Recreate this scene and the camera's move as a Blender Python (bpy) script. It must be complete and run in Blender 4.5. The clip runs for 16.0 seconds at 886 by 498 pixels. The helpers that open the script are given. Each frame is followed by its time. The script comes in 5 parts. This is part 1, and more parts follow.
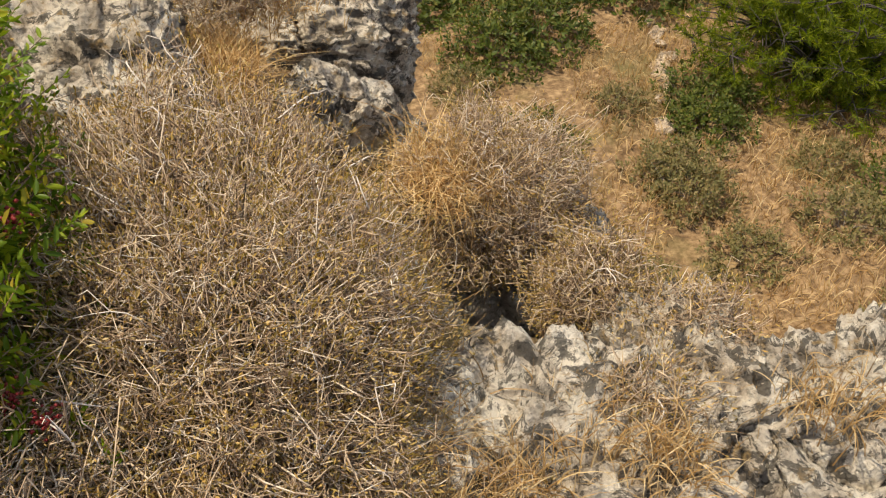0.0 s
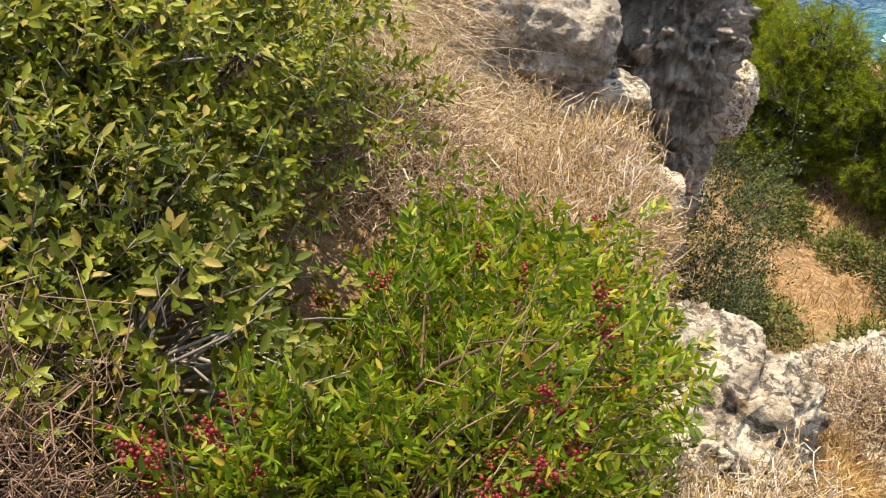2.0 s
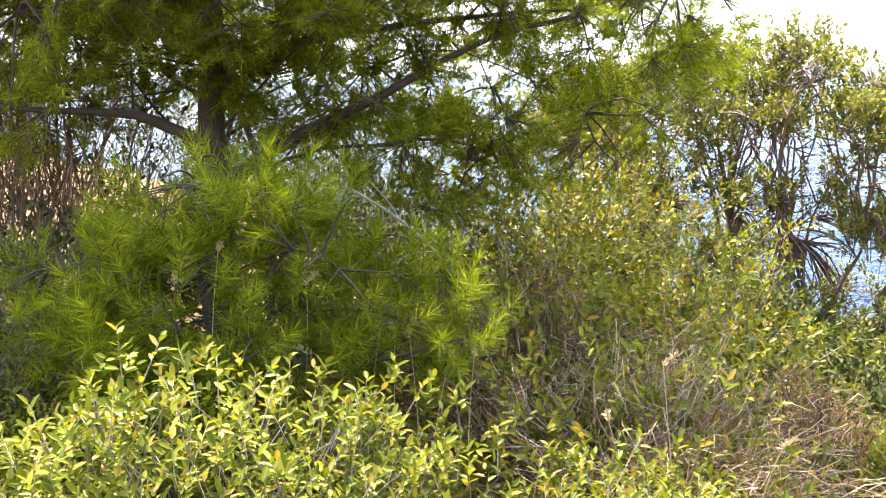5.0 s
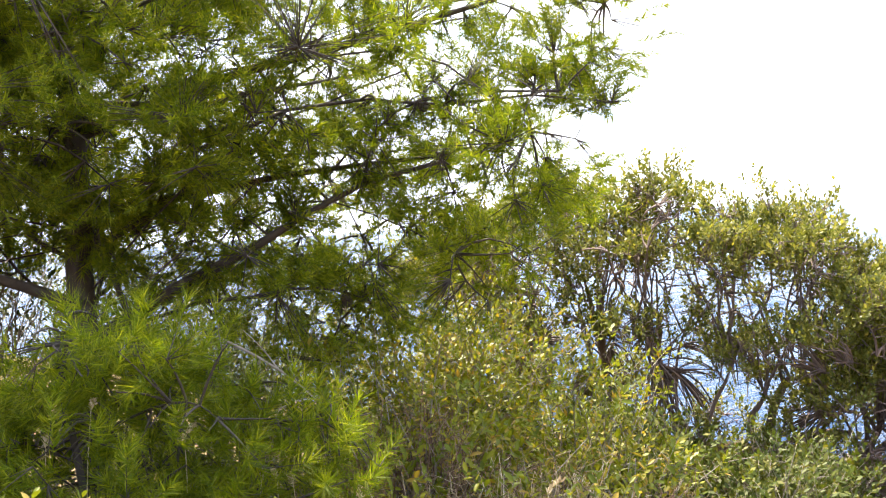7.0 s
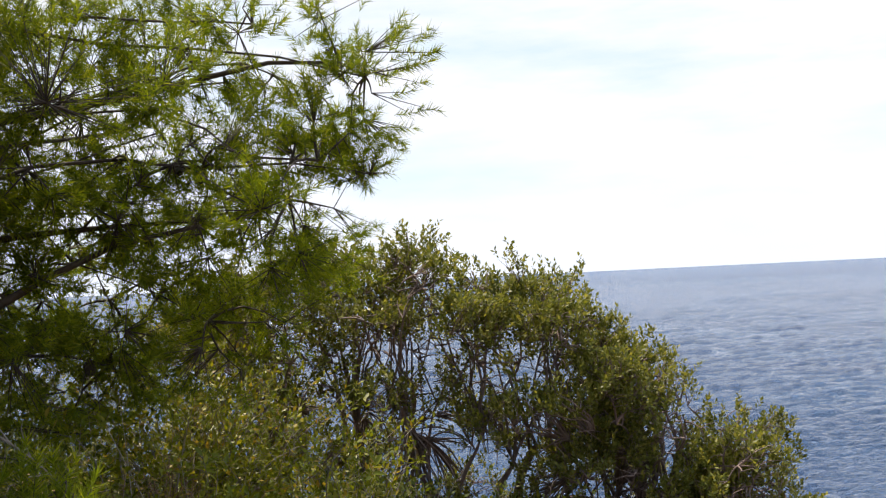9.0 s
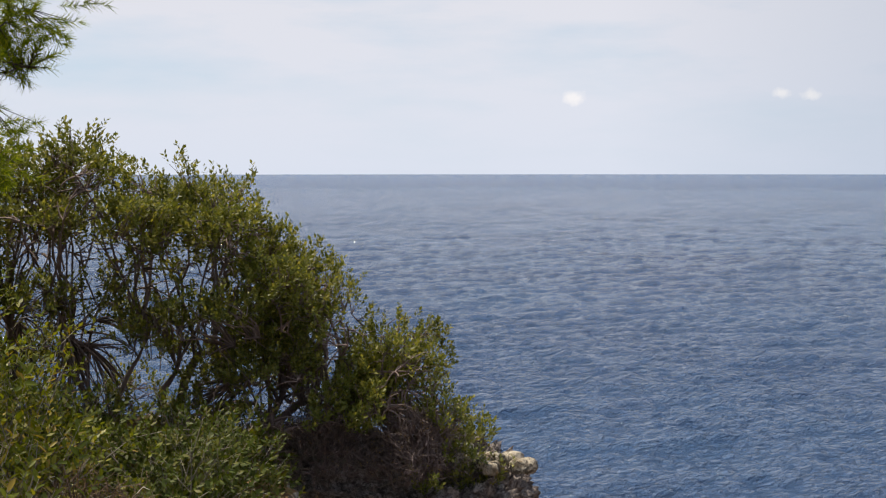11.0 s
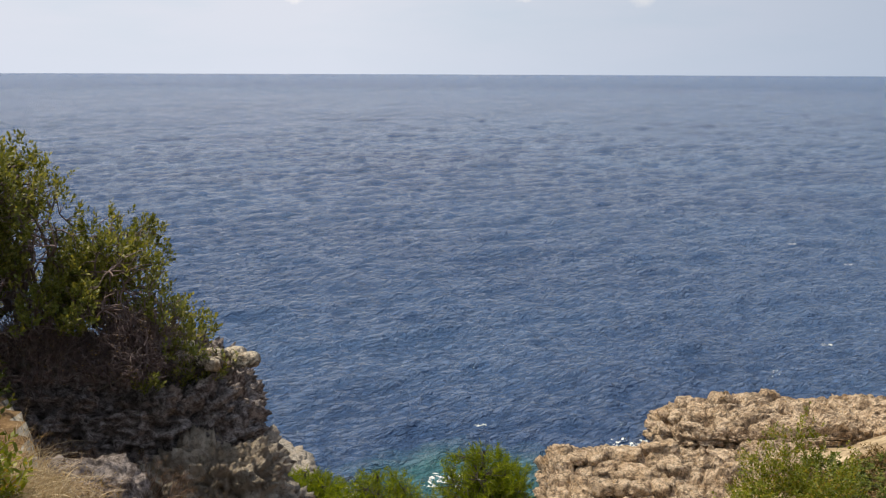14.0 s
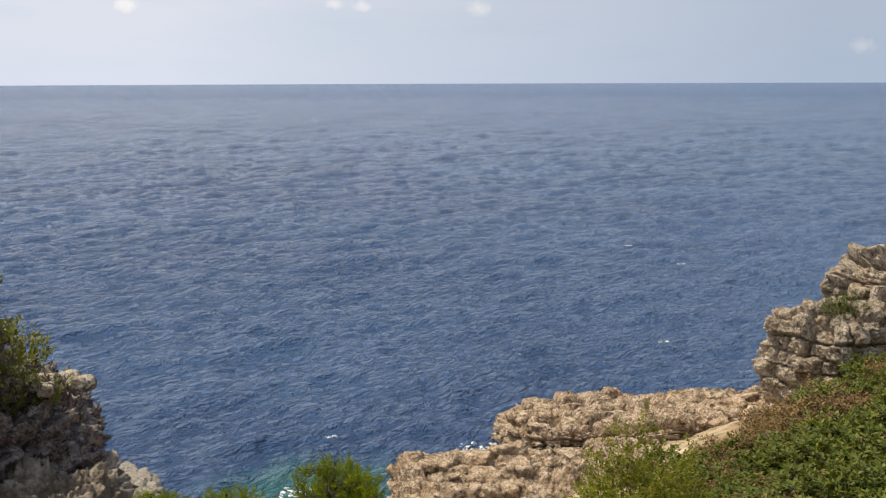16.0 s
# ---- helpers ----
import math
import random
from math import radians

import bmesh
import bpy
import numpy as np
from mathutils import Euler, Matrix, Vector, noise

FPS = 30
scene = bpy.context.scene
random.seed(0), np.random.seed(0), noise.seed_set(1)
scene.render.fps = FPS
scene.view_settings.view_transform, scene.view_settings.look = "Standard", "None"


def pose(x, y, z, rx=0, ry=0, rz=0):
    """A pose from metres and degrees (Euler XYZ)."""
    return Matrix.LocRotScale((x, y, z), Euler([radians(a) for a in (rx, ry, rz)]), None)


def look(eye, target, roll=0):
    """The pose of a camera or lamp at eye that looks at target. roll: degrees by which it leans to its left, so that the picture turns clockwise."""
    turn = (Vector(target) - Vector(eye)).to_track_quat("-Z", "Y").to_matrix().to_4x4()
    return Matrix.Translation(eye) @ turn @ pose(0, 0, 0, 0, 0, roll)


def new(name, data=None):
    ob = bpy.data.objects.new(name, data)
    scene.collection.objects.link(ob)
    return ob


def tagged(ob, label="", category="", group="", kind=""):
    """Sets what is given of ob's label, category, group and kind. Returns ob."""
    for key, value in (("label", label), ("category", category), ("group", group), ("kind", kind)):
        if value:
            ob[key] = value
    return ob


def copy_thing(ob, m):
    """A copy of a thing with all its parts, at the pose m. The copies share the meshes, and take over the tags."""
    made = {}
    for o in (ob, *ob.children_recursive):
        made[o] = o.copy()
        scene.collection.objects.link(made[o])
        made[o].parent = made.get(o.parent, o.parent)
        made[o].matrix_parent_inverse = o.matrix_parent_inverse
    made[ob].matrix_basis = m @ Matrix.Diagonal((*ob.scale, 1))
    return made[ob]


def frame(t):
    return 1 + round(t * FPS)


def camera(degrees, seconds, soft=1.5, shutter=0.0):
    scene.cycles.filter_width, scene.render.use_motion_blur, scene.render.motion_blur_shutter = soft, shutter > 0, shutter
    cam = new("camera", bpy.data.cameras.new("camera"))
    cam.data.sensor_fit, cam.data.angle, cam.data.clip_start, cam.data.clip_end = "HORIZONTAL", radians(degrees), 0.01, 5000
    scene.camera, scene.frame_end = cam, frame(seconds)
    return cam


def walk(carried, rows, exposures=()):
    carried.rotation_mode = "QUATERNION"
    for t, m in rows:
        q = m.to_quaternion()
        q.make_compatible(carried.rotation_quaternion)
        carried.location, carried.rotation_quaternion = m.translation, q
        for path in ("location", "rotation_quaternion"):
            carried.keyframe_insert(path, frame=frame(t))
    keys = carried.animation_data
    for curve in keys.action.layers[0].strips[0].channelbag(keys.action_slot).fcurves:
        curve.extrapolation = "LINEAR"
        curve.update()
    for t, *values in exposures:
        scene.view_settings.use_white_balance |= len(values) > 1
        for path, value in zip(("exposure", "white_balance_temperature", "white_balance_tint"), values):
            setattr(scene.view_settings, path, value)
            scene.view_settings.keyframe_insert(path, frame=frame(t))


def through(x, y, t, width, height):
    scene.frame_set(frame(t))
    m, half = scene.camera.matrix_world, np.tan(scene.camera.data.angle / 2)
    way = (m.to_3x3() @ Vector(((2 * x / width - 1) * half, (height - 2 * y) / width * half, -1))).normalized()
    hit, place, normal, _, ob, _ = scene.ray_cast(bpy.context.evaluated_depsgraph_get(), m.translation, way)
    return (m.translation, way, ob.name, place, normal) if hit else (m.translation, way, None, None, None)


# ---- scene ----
# ---------------------------------------------------------------- camera
cam = camera(43.58, 16.0, soft=1.2)
PATH = [
    (0.0, 0.264, -0.037, -0.246, 41.80, -2.82, -13.31),
    (0.5, 0.215, -0.000, -0.241, 42.98, -4.83, -0.73),
    (1.0, 0.178, 0.028, -0.220, 44.55, -7.01, 7.69),
    (1.5, 0.127, 0.054, -0.184, 48.04, -7.98, 18.51),
    (2.0, 0.044, 0.078, -0.158, 52.57, -8.50, 27.68),
    (2.5, -0.036, 0.081, -0.127, 58.09, -6.82, 32.48),
    (3.0, -0.093, 0.070, -0.099, 62.84, -4.46, 37.95),
    (3.5, -0.099, 0.078, -0.067, 70.05, -1.57, 42.94),
    (4.0, -0.116, 0.072, -0.021, 74.95, -0.07, 46.50),
    (4.5, -0.117, 0.069, 0.020, 77.77, 1.02, 48.68),
    (4.7, -0.123, 0.076, 0.027, 79.17, 1.31, 49.53),
    (6.8, -0.090, 0.038, -0.018, 88.24, 4.35, 44.59),
    (7.0, -0.085, 0.041, -0.016, 88.58, 4.08, 43.17),
    (7.5, -0.093, 0.059, -0.013, 89.52, 4.52, 40.50),
    (8.0, -0.096, 0.053, -0.009, 90.74, 5.28, 38.89),
    (8.5, -0.084, 0.056, -0.007, 91.72, 4.82, 35.69),
    (9.0, -0.081, 0.061, -0.007, 91.28, 2.78, 30.81),
    (9.5, -0.064, 0.063, 0.015, 90.37, 1.75, 25.66),
    (10.0, -0.049, 0.077, 0.013, 89.84, 1.14, 22.10),
    (10.2, -0.038, 0.038, 0.036, 88.99, 0.79, 20.33),
    (12.3, -0.037, 0.032, -0.012, 82.49, 0.32, 7.03),
    (12.5, -0.034, 0.032, -0.014, 81.97, 0.33, 5.96),
    (13.0, -0.015, 0.022, -0.013, 81.05, -0.15, 3.22),
    (13.5, -0.006, 0.021, -0.012, 80.87, -0.32, 1.07),
    (14.0, 0.001, 0.009, -0.014, 80.79, -0.22, 0.08),
    (14.5, 0.008, 0.008, -0.008, 80.46, 0.00, -1.41),
    (15.0, 0.013, 0.011, -0.012, 80.98, 0.24, -3.71),
    (15.5, 0.015, 0.018, -0.001, 81.18, 0.06, -5.57),
    (16.0, 0.018, 0.026, -0.007, 81.26, 0.20, -8.06),
]
EXPOSURE = [(0.0, 0.32), (0.5, 0.62), (1.0, 0.85), (2.5, 1.1), (3.5, 1.5), (4.2, 2.05), (4.7, 2.25), (7.0, 2.0), (8.0, 1.5), (9.0, 0.45), (10.0, 0.06), (12.5, -0.08), (14.5, -0.06), (16.0, -0.06)]
walk(cam, [(t, pose(*p)) for t, *p in PATH], exposures=EXPOSURE)

# ---------------------------------------------------------------- light
SUN_AZ, SUN_EL = -60.0, 66.0      # degrees from straight out to sea (right is positive), and above the horizon
SEA = -22.0


def make_world():
    w = bpy.data.worlds.new("sky")
    scene.world = w
    w.use_nodes = True
    nt = w.node_tree
    nt.nodes.clear()
    N = nt.nodes.new
    out, bg = N("ShaderNodeOutputWorld"), N("ShaderNodeBackground")
    sky = N("ShaderNodeTexSky")
    sky.sky_type, sky.sun_disc = "NISHITA", False
    sky.sun_elevation, sky.sun_rotation = radians(SUN_EL), radians(SUN_AZ)
    sky.altitude, sky.air_density, sky.dust_density, sky.ozone_density = 20, 1.0, 0.7, 1.2
    tc, mp = N("ShaderNodeTexCoord"), N("ShaderNodeMapping")
    mp.inputs["Location"].default_value = (0, 0, 0.02)
    nt.links.new(tc.outputs["Generated"], mp.inputs["Vector"])
    nt.links.new(mp.outputs["Vector"], sky.inputs["Vector"])
    # thin high cloud, in long soft streaks
    cm = N("ShaderNodeMapping")
    cm.inputs["Scale"].default_value = (2.6, 2.6, 12.0)
    nt.links.new(tc.outputs["Generated"], cm.inputs["Vector"])
    cn = N("ShaderNodeTexNoise")
    cn.inputs["Scale"].default_value, cn.inputs["Detail"].default_value, cn.inputs["Roughness"].default_value = 1.6, 7, 0.55
    nt.links.new(cm.outputs["Vector"], cn.inputs["Vector"])
    cr = N("ShaderNodeMapRange")
    cr.inputs["From Min"].default_value, cr.inputs["From Max"].default_value = 0.22, 0.54
    cr.inputs["To Max"].default_value = 0.92
    nt.links.new(cn.outputs["Fac"], cr.inputs["Value"])
    mix = N("ShaderNodeMix")
    mix.data_type = "RGBA"
    mix.inputs["B"].default_value = (9.2, 9.0, 9.6, 1)
    sp, hz, ml = N("ShaderNodeSeparateXYZ"), N("ShaderNodeMapRange"), N("ShaderNodeMath")
    nt.links.new(tc.outputs["Generated"], sp.inputs[0])
    hz.inputs["From Min"].default_value, hz.inputs["From Max"].default_value = 0.0, 0.55
    hz.inputs["To Min"].default_value, hz.inputs["To Max"].default_value = 1.0, 0.7
    nt.links.new(sp.outputs["Z"], hz.inputs["Value"])
    ml.operation = "MULTIPLY"
    nt.links.new(cr.outputs["Result"], ml.inputs[0])
    nt.links.new(hz.outputs["Result"], ml.inputs[1])
    low = N("ShaderNodeMapRange")       # pale haze over the horizon
    low.inputs["From Min"].default_value, low.inputs["From Max"].default_value = -0.01, 0.16
    low.inputs["To Min"].default_value, low.inputs["To Max"].default_value = 0.92, 0.0
    nt.links.new(sp.outputs["Z"], low.inputs["Value"])
    nt.links.new(ml.outputs[0], mix.inputs["Factor"])
    pale = N("ShaderNodeMix")
    pale.data_type = "RGBA"
    pale.inputs["Factor"].default_value, pale.inputs["B"].default_value = 0.6, (7.3, 8.9, 10.4, 1)
    nt.links.new(sky.outputs["Color"], pale.inputs["A"])
    nt.links.new(pale.outputs["Result"], mix.inputs["A"])
    haze = N("ShaderNodeMix")
    haze.data_type = "RGBA"
    haze.inputs["B"].default_value = (8.1, 8.7, 10.0, 1)
    nt.links.new(low.outputs["Result"], haze.inputs["Factor"])
    nt.links.new(mix.outputs["Result"], haze.inputs["A"])
    # a few small heaped clouds low over the sea
    tot = None
    puff = N("ShaderNodeTexNoise")
    puff.inputs["Scale"].default_value, puff.inputs["Detail"].default_value = 130, 4
    nt.links.new(tc.outputs["Generated"], puff.inputs["Vector"])
    for az, el, r in ((-7.6, 3.65, 0.0115), (2.6, 3.7, 0.009), (4.0, 3.6, 0.008), (9.9, 3.5, 0.013), (28.5, 1.5, 0.011)):
        a, e = radians(az), radians(el)
        sub, sc, ln, ad, mr = N("ShaderNodeVectorMath"), N("ShaderNodeVectorMath"), N("ShaderNodeVectorMath"), N("ShaderNodeMath"), N("ShaderNodeMapRange")
        sub.operation, sc.operation, ln.operation, ad.operation = "SUBTRACT", "MULTIPLY", "LENGTH", "MULTIPLY_ADD"
        nt.links.new(tc.outputs["Generated"], sub.inputs[0])
        sub.inputs[1].default_value = (math.sin(a) * math.cos(e), math.cos(a) * math.cos(e), math.sin(e))
        nt.links.new(sub.outputs[0], sc.inputs[0])
        sc.inputs[1].default_value = (1, 1, 1.5)
        nt.links.new(sc.outputs[0], ln.inputs[0])
        nt.links.new(puff.outputs["Fac"], ad.inputs[0])
        ad.inputs[1].default_value = -0.016
        nt.links.new(ln.outputs["Value"], ad.inputs[2])
        mr.inputs["From Min"].default_value, mr.inputs["From Max"].default_value = r - 0.008, r * 0.2 - 0.008
        mr.inputs["To Max"].default_value = 0.6
        nt.links.new(ad.outputs[0], mr.inputs["Value"])
        if tot is None:
            tot = mr.outputs["Result"]
        else:
            mm = N("ShaderNodeMath")
            mm.operation = "MAXIMUM"
            nt.links.new(tot, mm.inputs[0])
            nt.links.new(mr.outputs["Result"], mm.inputs[1])
            tot = mm.outputs[0]
    heap = N("ShaderNodeMix")
    heap.data_type = "RGBA"
    heap.inputs["B"].default_value = (12.0, 11.4, 11.0, 1)
    nt.links.new(tot, heap.inputs["Factor"])
    nt.links.new(haze.outputs["Result"], heap.inputs["A"])
    # the veil of haze is brighter towards the sun and falls off to the other side
    side, tint, dim = N("ShaderNodeMapRange"), N("ShaderNodeMix"), N("ShaderNodeMix")
    side.inputs["From Min"].default_value, side.inputs["From Max"].default_value = -0.1, 0.45
    tint.data_type = "RGBA"
    tint.inputs["A"].default_value, tint.inputs["B"].default_value = (1, 1, 1, 1), (0.60, 0.67, 0.74, 1)
    nt.links.new(sp.outputs["X"], side.inputs["Value"])
    dim.data_type, dim.blend_type = "RGBA", "MULTIPLY"
    dim.inputs["Factor"].default_value = 1.0
    nt.links.new(heap.outputs["Result"], dim.inputs["A"])
    nt.links.new(side.outputs["Result"], tint.inputs["Factor"])
    nt.links.new(tint.outputs["Result"], dim.inputs["B"])
    bg.inputs["Strength"].default_value = 0.09
    nt.links.new(dim.outputs["Result"], bg.inputs["Color"])
    nt.links.new(bg.outputs["Background"], out.inputs["Surface"])


make_world()
sun = new("sun", bpy.data.lights.new("sun", "SUN"))
sun.data.energy, sun.data.angle, sun.data.color = 5.0, radians(0.53), (1.0, 0.86, 0.64)
_a, _e = radians(SUN_AZ), radians(SUN_EL)
sun.matrix_world = look((60 * math.sin(_a) * math.cos(_e), 60 * math.cos(_a) * math.cos(_e), 60 * math.sin(_e)), (0, 0, 0))


# ---------------------------------------------------------------- noise on arrays
def _hash(ix, iy, iz, k):
    h = (ix * 374761393 + iy * 668265263 + iz * 2147483647 + k * 974634777) & 0xFFFFFFFF
    h = ((h ^ (h >> 13)) * 1274126177) & 0xFFFFFFFF
    h = ((h ^ (h >> 16)) * 2246822519) & 0xFFFFFFFF
    return ((h ^ (h >> 15)) & 0xFFFFFF) / float(0xFFFFFF)


def vnoise(p, seed=0):
    """Smooth value noise in -1..1 at the rows of p."""
    i = np.floor(p).astype(np.int64)
    f = p - i
    u = f * f * f * (f * (f * 6 - 15) + 10)
    r = 0
    for dx in (0, 1):
        wx = u[:, 0] if dx else 1 - u[:, 0]
        for dy in (0, 1):
            wy = u[:, 1] if dy else 1 - u[:, 1]
            for dz in (0, 1):
                wz = u[:, 2] if dz else 1 - u[:, 2]
                r = r + wx * wy * wz * _hash(i[:, 0] + dx, i[:, 1] + dy, i[:, 2] + dz, seed)
    return r * 2 - 1


def fbm(p, octaves=4, seed=0, gain=0.5):
    r, a, s = 0, 1.0, 1.0
    for o in range(octaves):
        r = r + a * vnoise(p * s + 17.3 * o, seed + o)
        a, s = a * gain, s * 2.03
    return r


def worley(p, seed=0):
    """Distances to the nearest and the second nearest of scattered points, and a number for the nearest one."""
    i = np.floor(p).astype(np.int64)
    d1 = np.full(len(p), 9.0)
    d2 = d1.copy()
    idn = np.zeros(len(p))
    for dx in (-1, 0, 1):
        for dy in (-1, 0, 1):
            for dz in (-1, 0, 1):
                c = (i[:, 0] + dx, i[:, 1] + dy, i[:, 2] + dz)
                q = np.stack([c[k] + _hash(*c, seed + 11 + k) for k in range(3)], 1)
                d = np.sqrt(((p - q) ** 2).sum(1))
                near = d < d1
                d2 = np.where(near, d1, np.minimum(d2, d))
                idn = np.where(near, _hash(*c, seed + 29), idn)
                d1 = np.where(near, d, d1)
    return d1, d2, idn


def smooth(a, b, x):
    t = np.clip((x - a) / (b - a), 0, 1)
    return t * t * (3 - 2 * t)


# ---------------------------------------------------------------- meshes from arrays
def mesh_from(name, verts, faces, mat, flat=False):
    """faces: an array (n, 3) or (n, 4), or a list of such arrays."""
    me = bpy.data.meshes.new(name)
    if not isinstance(faces, list):
        faces = [faces]
    faces = [f for f in faces if len(f)]
    me.vertices.add(len(verts))
    me.vertices.foreach_set("co", np.asarray(verts, np.float32).ravel())
    loops = np.concatenate([f.ravel() for f in faces]).astype(np.int32)
    sizes = np.concatenate([np.full(len(f), f.shape[1], np.int32) for f in faces])
    me.loops.add(len(loops))
    me.loops.foreach_set("vertex_index", loops)
    me.polygons.add(len(sizes))
    me.polygons.foreach_set("loop_start", np.concatenate([[0], np.cumsum(sizes)[:-1]]).astype(np.int32))
    me.polygons.foreach_set("use_smooth", np.full(len(sizes), not flat))
    me.update(calc_edges=True)
    me.validate()
    me.materials.append(mat)
    return me


def part(name, me, parent=None, label=""):
    ob = new(name, me)
    if parent is not None:
        ob.parent = parent
    if label:
        tagged(ob, label)
    if name.endswith(("_mass", "foliage")):
        tagged(ob, kind="stuff")
    return ob


def thing(name, label, category, group="", at=(0, 0, 0)):
    ob = new(name)
    ob.empty_display_size = 0.1
    ob.location = at
    return tagged(ob, label, category, group)


def unit(v):
    return v / np.maximum(np.linalg.norm(v, axis=-1, keepdims=True), 1e-9)


def frames(d, rng=None):
    """Two directions square to each row of d."""
    ref = np.where(np.abs(d[:, 2:3]) > 0.9, np.array([[1.0, 0, 0]]), np.array([[0, 0, 1.0]]))
    u = unit(np.cross(d, ref))
    return u, np.cross(d, u)


def tubes(paths, r0, r1, sides=3):
    """Tapered stems along paths (n, k, 3). r0, r1: radius at the foot and at the tip, numbers or arrays."""
    n, k, _ = paths.shape
    r0 = np.broadcast_to(np.asarray(r0, float), (n,))
    r1 = np.broadcast_to(np.asarray(r1, float), (n,))
    d = unit(np.gradient(paths, axis=1))
    u, v = frames(unit(d.mean(1)))
    f = np.linspace(0, 1, k)
    rad = r0[:, None] * (1 - f) + r1[:, None] * f
    ang = np.arange(sides) * 2 * np.pi / sides
    ring = u[:, None, None, :] * np.cos(ang)[None, None, :, None] + v[:, None, None, :] * np.sin(ang)[None, None, :, None]
    V = (paths[:, :, None, :] + ring * rad[:, :, None, None]).reshape(-1, 3)
    idx = np.arange(n * k * sides).reshape(n, k, sides)
    a, b = idx[:, :-1, :], idx[:, 1:, :]
    F = np.stack([a, np.roll(a, -1, 2), np.roll(b, -1, 2), b], -1).reshape(-1, 4)
    cap = idx[:, -1, :3].reshape(-1, 3)
    return V, [F, cap]


def ribbons(paths, width, rng):
    """Grass blades along paths (n, k, 3), pointed at the tip."""
    n, k, _ = paths.shape
    side = unit(np.cross(paths[:, -1] - paths[:, 0] + 1e-6, rng.normal(size=(n, 3))))
    f = np.linspace(0, 1, k)
    w = np.broadcast_to(np.asarray(width, float), (n,))[:, None] * np.clip(1.08 - f ** 1.6, 0.06, 1) * 0.5
    off = side[:, None, :] * w[:, :, None]
    V = np.stack([paths - off, paths + off], 2).reshape(-1, 3)
    idx = np.arange(n * k * 2).reshape(n, k, 2)
    F = np.stack([idx[:, :-1, 0], idx[:, :-1, 1], idx[:, 1:, 1], idx[:, 1:, 0]], -1).reshape(-1, 4)
    return V, F


def leaves(p, d, nrm, length, width, fold=0.25, droop=0.15, small=False):
    """Pointed oval leaves from p along d, folded on the midrib, facing nrm."""
    n = len(p)
    L = np.broadcast_to(np.asarray(length, float), (n,))[:, None]
    if small:
        w = np.broadcast_to(np.asarray(width, float), (n,))[:, None] * 0.5
        q = unit(np.cross(d, nrm)) * w
        V = np.stack([p, p + d * L * 0.5 + q, p + d * L, p + d * L * 0.5 - q], 1).reshape(-1, 3)
        return V, np.arange(n * 4).reshape(-1, 4)
    W = np.broadcast_to(np.asarray(width, float), (n,))[:, None] * 0.5
    s = unit(np.cross(d, nrm))
    m = np.cross(s, d)
    up = m * fold * W
    tip = p + d * L - m * L * droop
    v = [p, p + d * L * 0.3 + s * W * 0.85 + up, p + d * L * 0.68 + s * W * 0.8 + up - m * L * droop * 0.4, tip,
         p + d * L * 0.68 - s * W * 0.8 + up - m * L * droop * 0.4, p + d * L * 0.3 - s * W * 0.85 + up]
    V = np.stack(v, 1).reshape(-1, 3)
    b = (np.arange(n) * 6)[:, None]
    F = np.concatenate([b + [[0, 1, 2, 3]], b + [[0, 3, 4, 5]]])
    return V, F


def shoot_leaves(p, d, length, k, leaf_l, leaf_w, rng, spread=0.95, pairs=False, fold=0.25, small=False):
    """k leaves round each shoot (foot p, direction d), or in two rows when pairs is set."""
    n = len(p)
    u, v = frames(d)
    roll = rng.uniform(0, 2 * np.pi, n)
    u, v = u * np.cos(roll)[:, None] + v * np.sin(roll)[:, None], v * np.cos(roll)[:, None] - u * np.sin(roll)[:, None]
    P, D, Nn, Ls = [], [], [], []
    for j in range(k):
        f = (j // 2 + 0.6) / (k / 2) if pairs else (j + 0.7) / k
        phi = (j % 2) * np.pi + rng.normal(0, 0.25, n) if pairs else j * 2.4 + rng.normal(0, 0.3, n)
        al = spread * (1.15 - 0.45 * f) + rng.normal(0, 0.15, n)
        o = u * np.cos(phi)[:, None] + v * np.sin(phi)[:, None]
        dd = unit(d * np.cos(al)[:, None] + o * np.sin(al)[:, None])
        P.append(p + d * (np.asarray(length) * min(f, 1.0)).reshape(-1, 1))
        D.append(dd)
        Nn.append(v + rng.normal(0, 0.3, (n, 3)) if pairs else unit(d * 1.0 - o * 0.6 + np.array([0, 0, 0.5]) + rng.normal(0, 0.3, (n, 3))))
        Ls.append(rng.uniform(0.7, 1.2, n))
    P, D, Nn, Ls = np.concatenate(P), np.concatenate(D), np.concatenate(Nn), np.concatenate(Ls)
    return leaves(P, D, Nn, leaf_l * Ls, leaf_w * Ls, fold, small=small)


def join(*groups):
    """One set of verts and faces from several."""
    V, F, o = [], [], 0
    for v, f in groups:
        V.append(v)
        for g in (f if isinstance(f, list) else [f]):
            F.append(g + o)
        o += len(v)
    return np.concatenate(V), F


# ---------------------------------------------------------------- materials
def material(name):
    m = bpy.data.materials.new(name)
    m.use_nodes = True
    nt = m.node_tree
    return m, nt, nt.nodes["Principled BSDF"]


def ramp(nt, fac, stops):
    r = nt.nodes.new("ShaderNodeValToRGB")
    while len(r.color_ramp.elements) < len(stops):
        r.color_ramp.elements.new(0.5)
    for e, (p, c) in zip(r.color_ramp.elements, stops):
        e.position, e.color = p, (*c, 1)
    nt.links.new(fac, r.inputs["Fac"])
    return r.outputs["Color"]


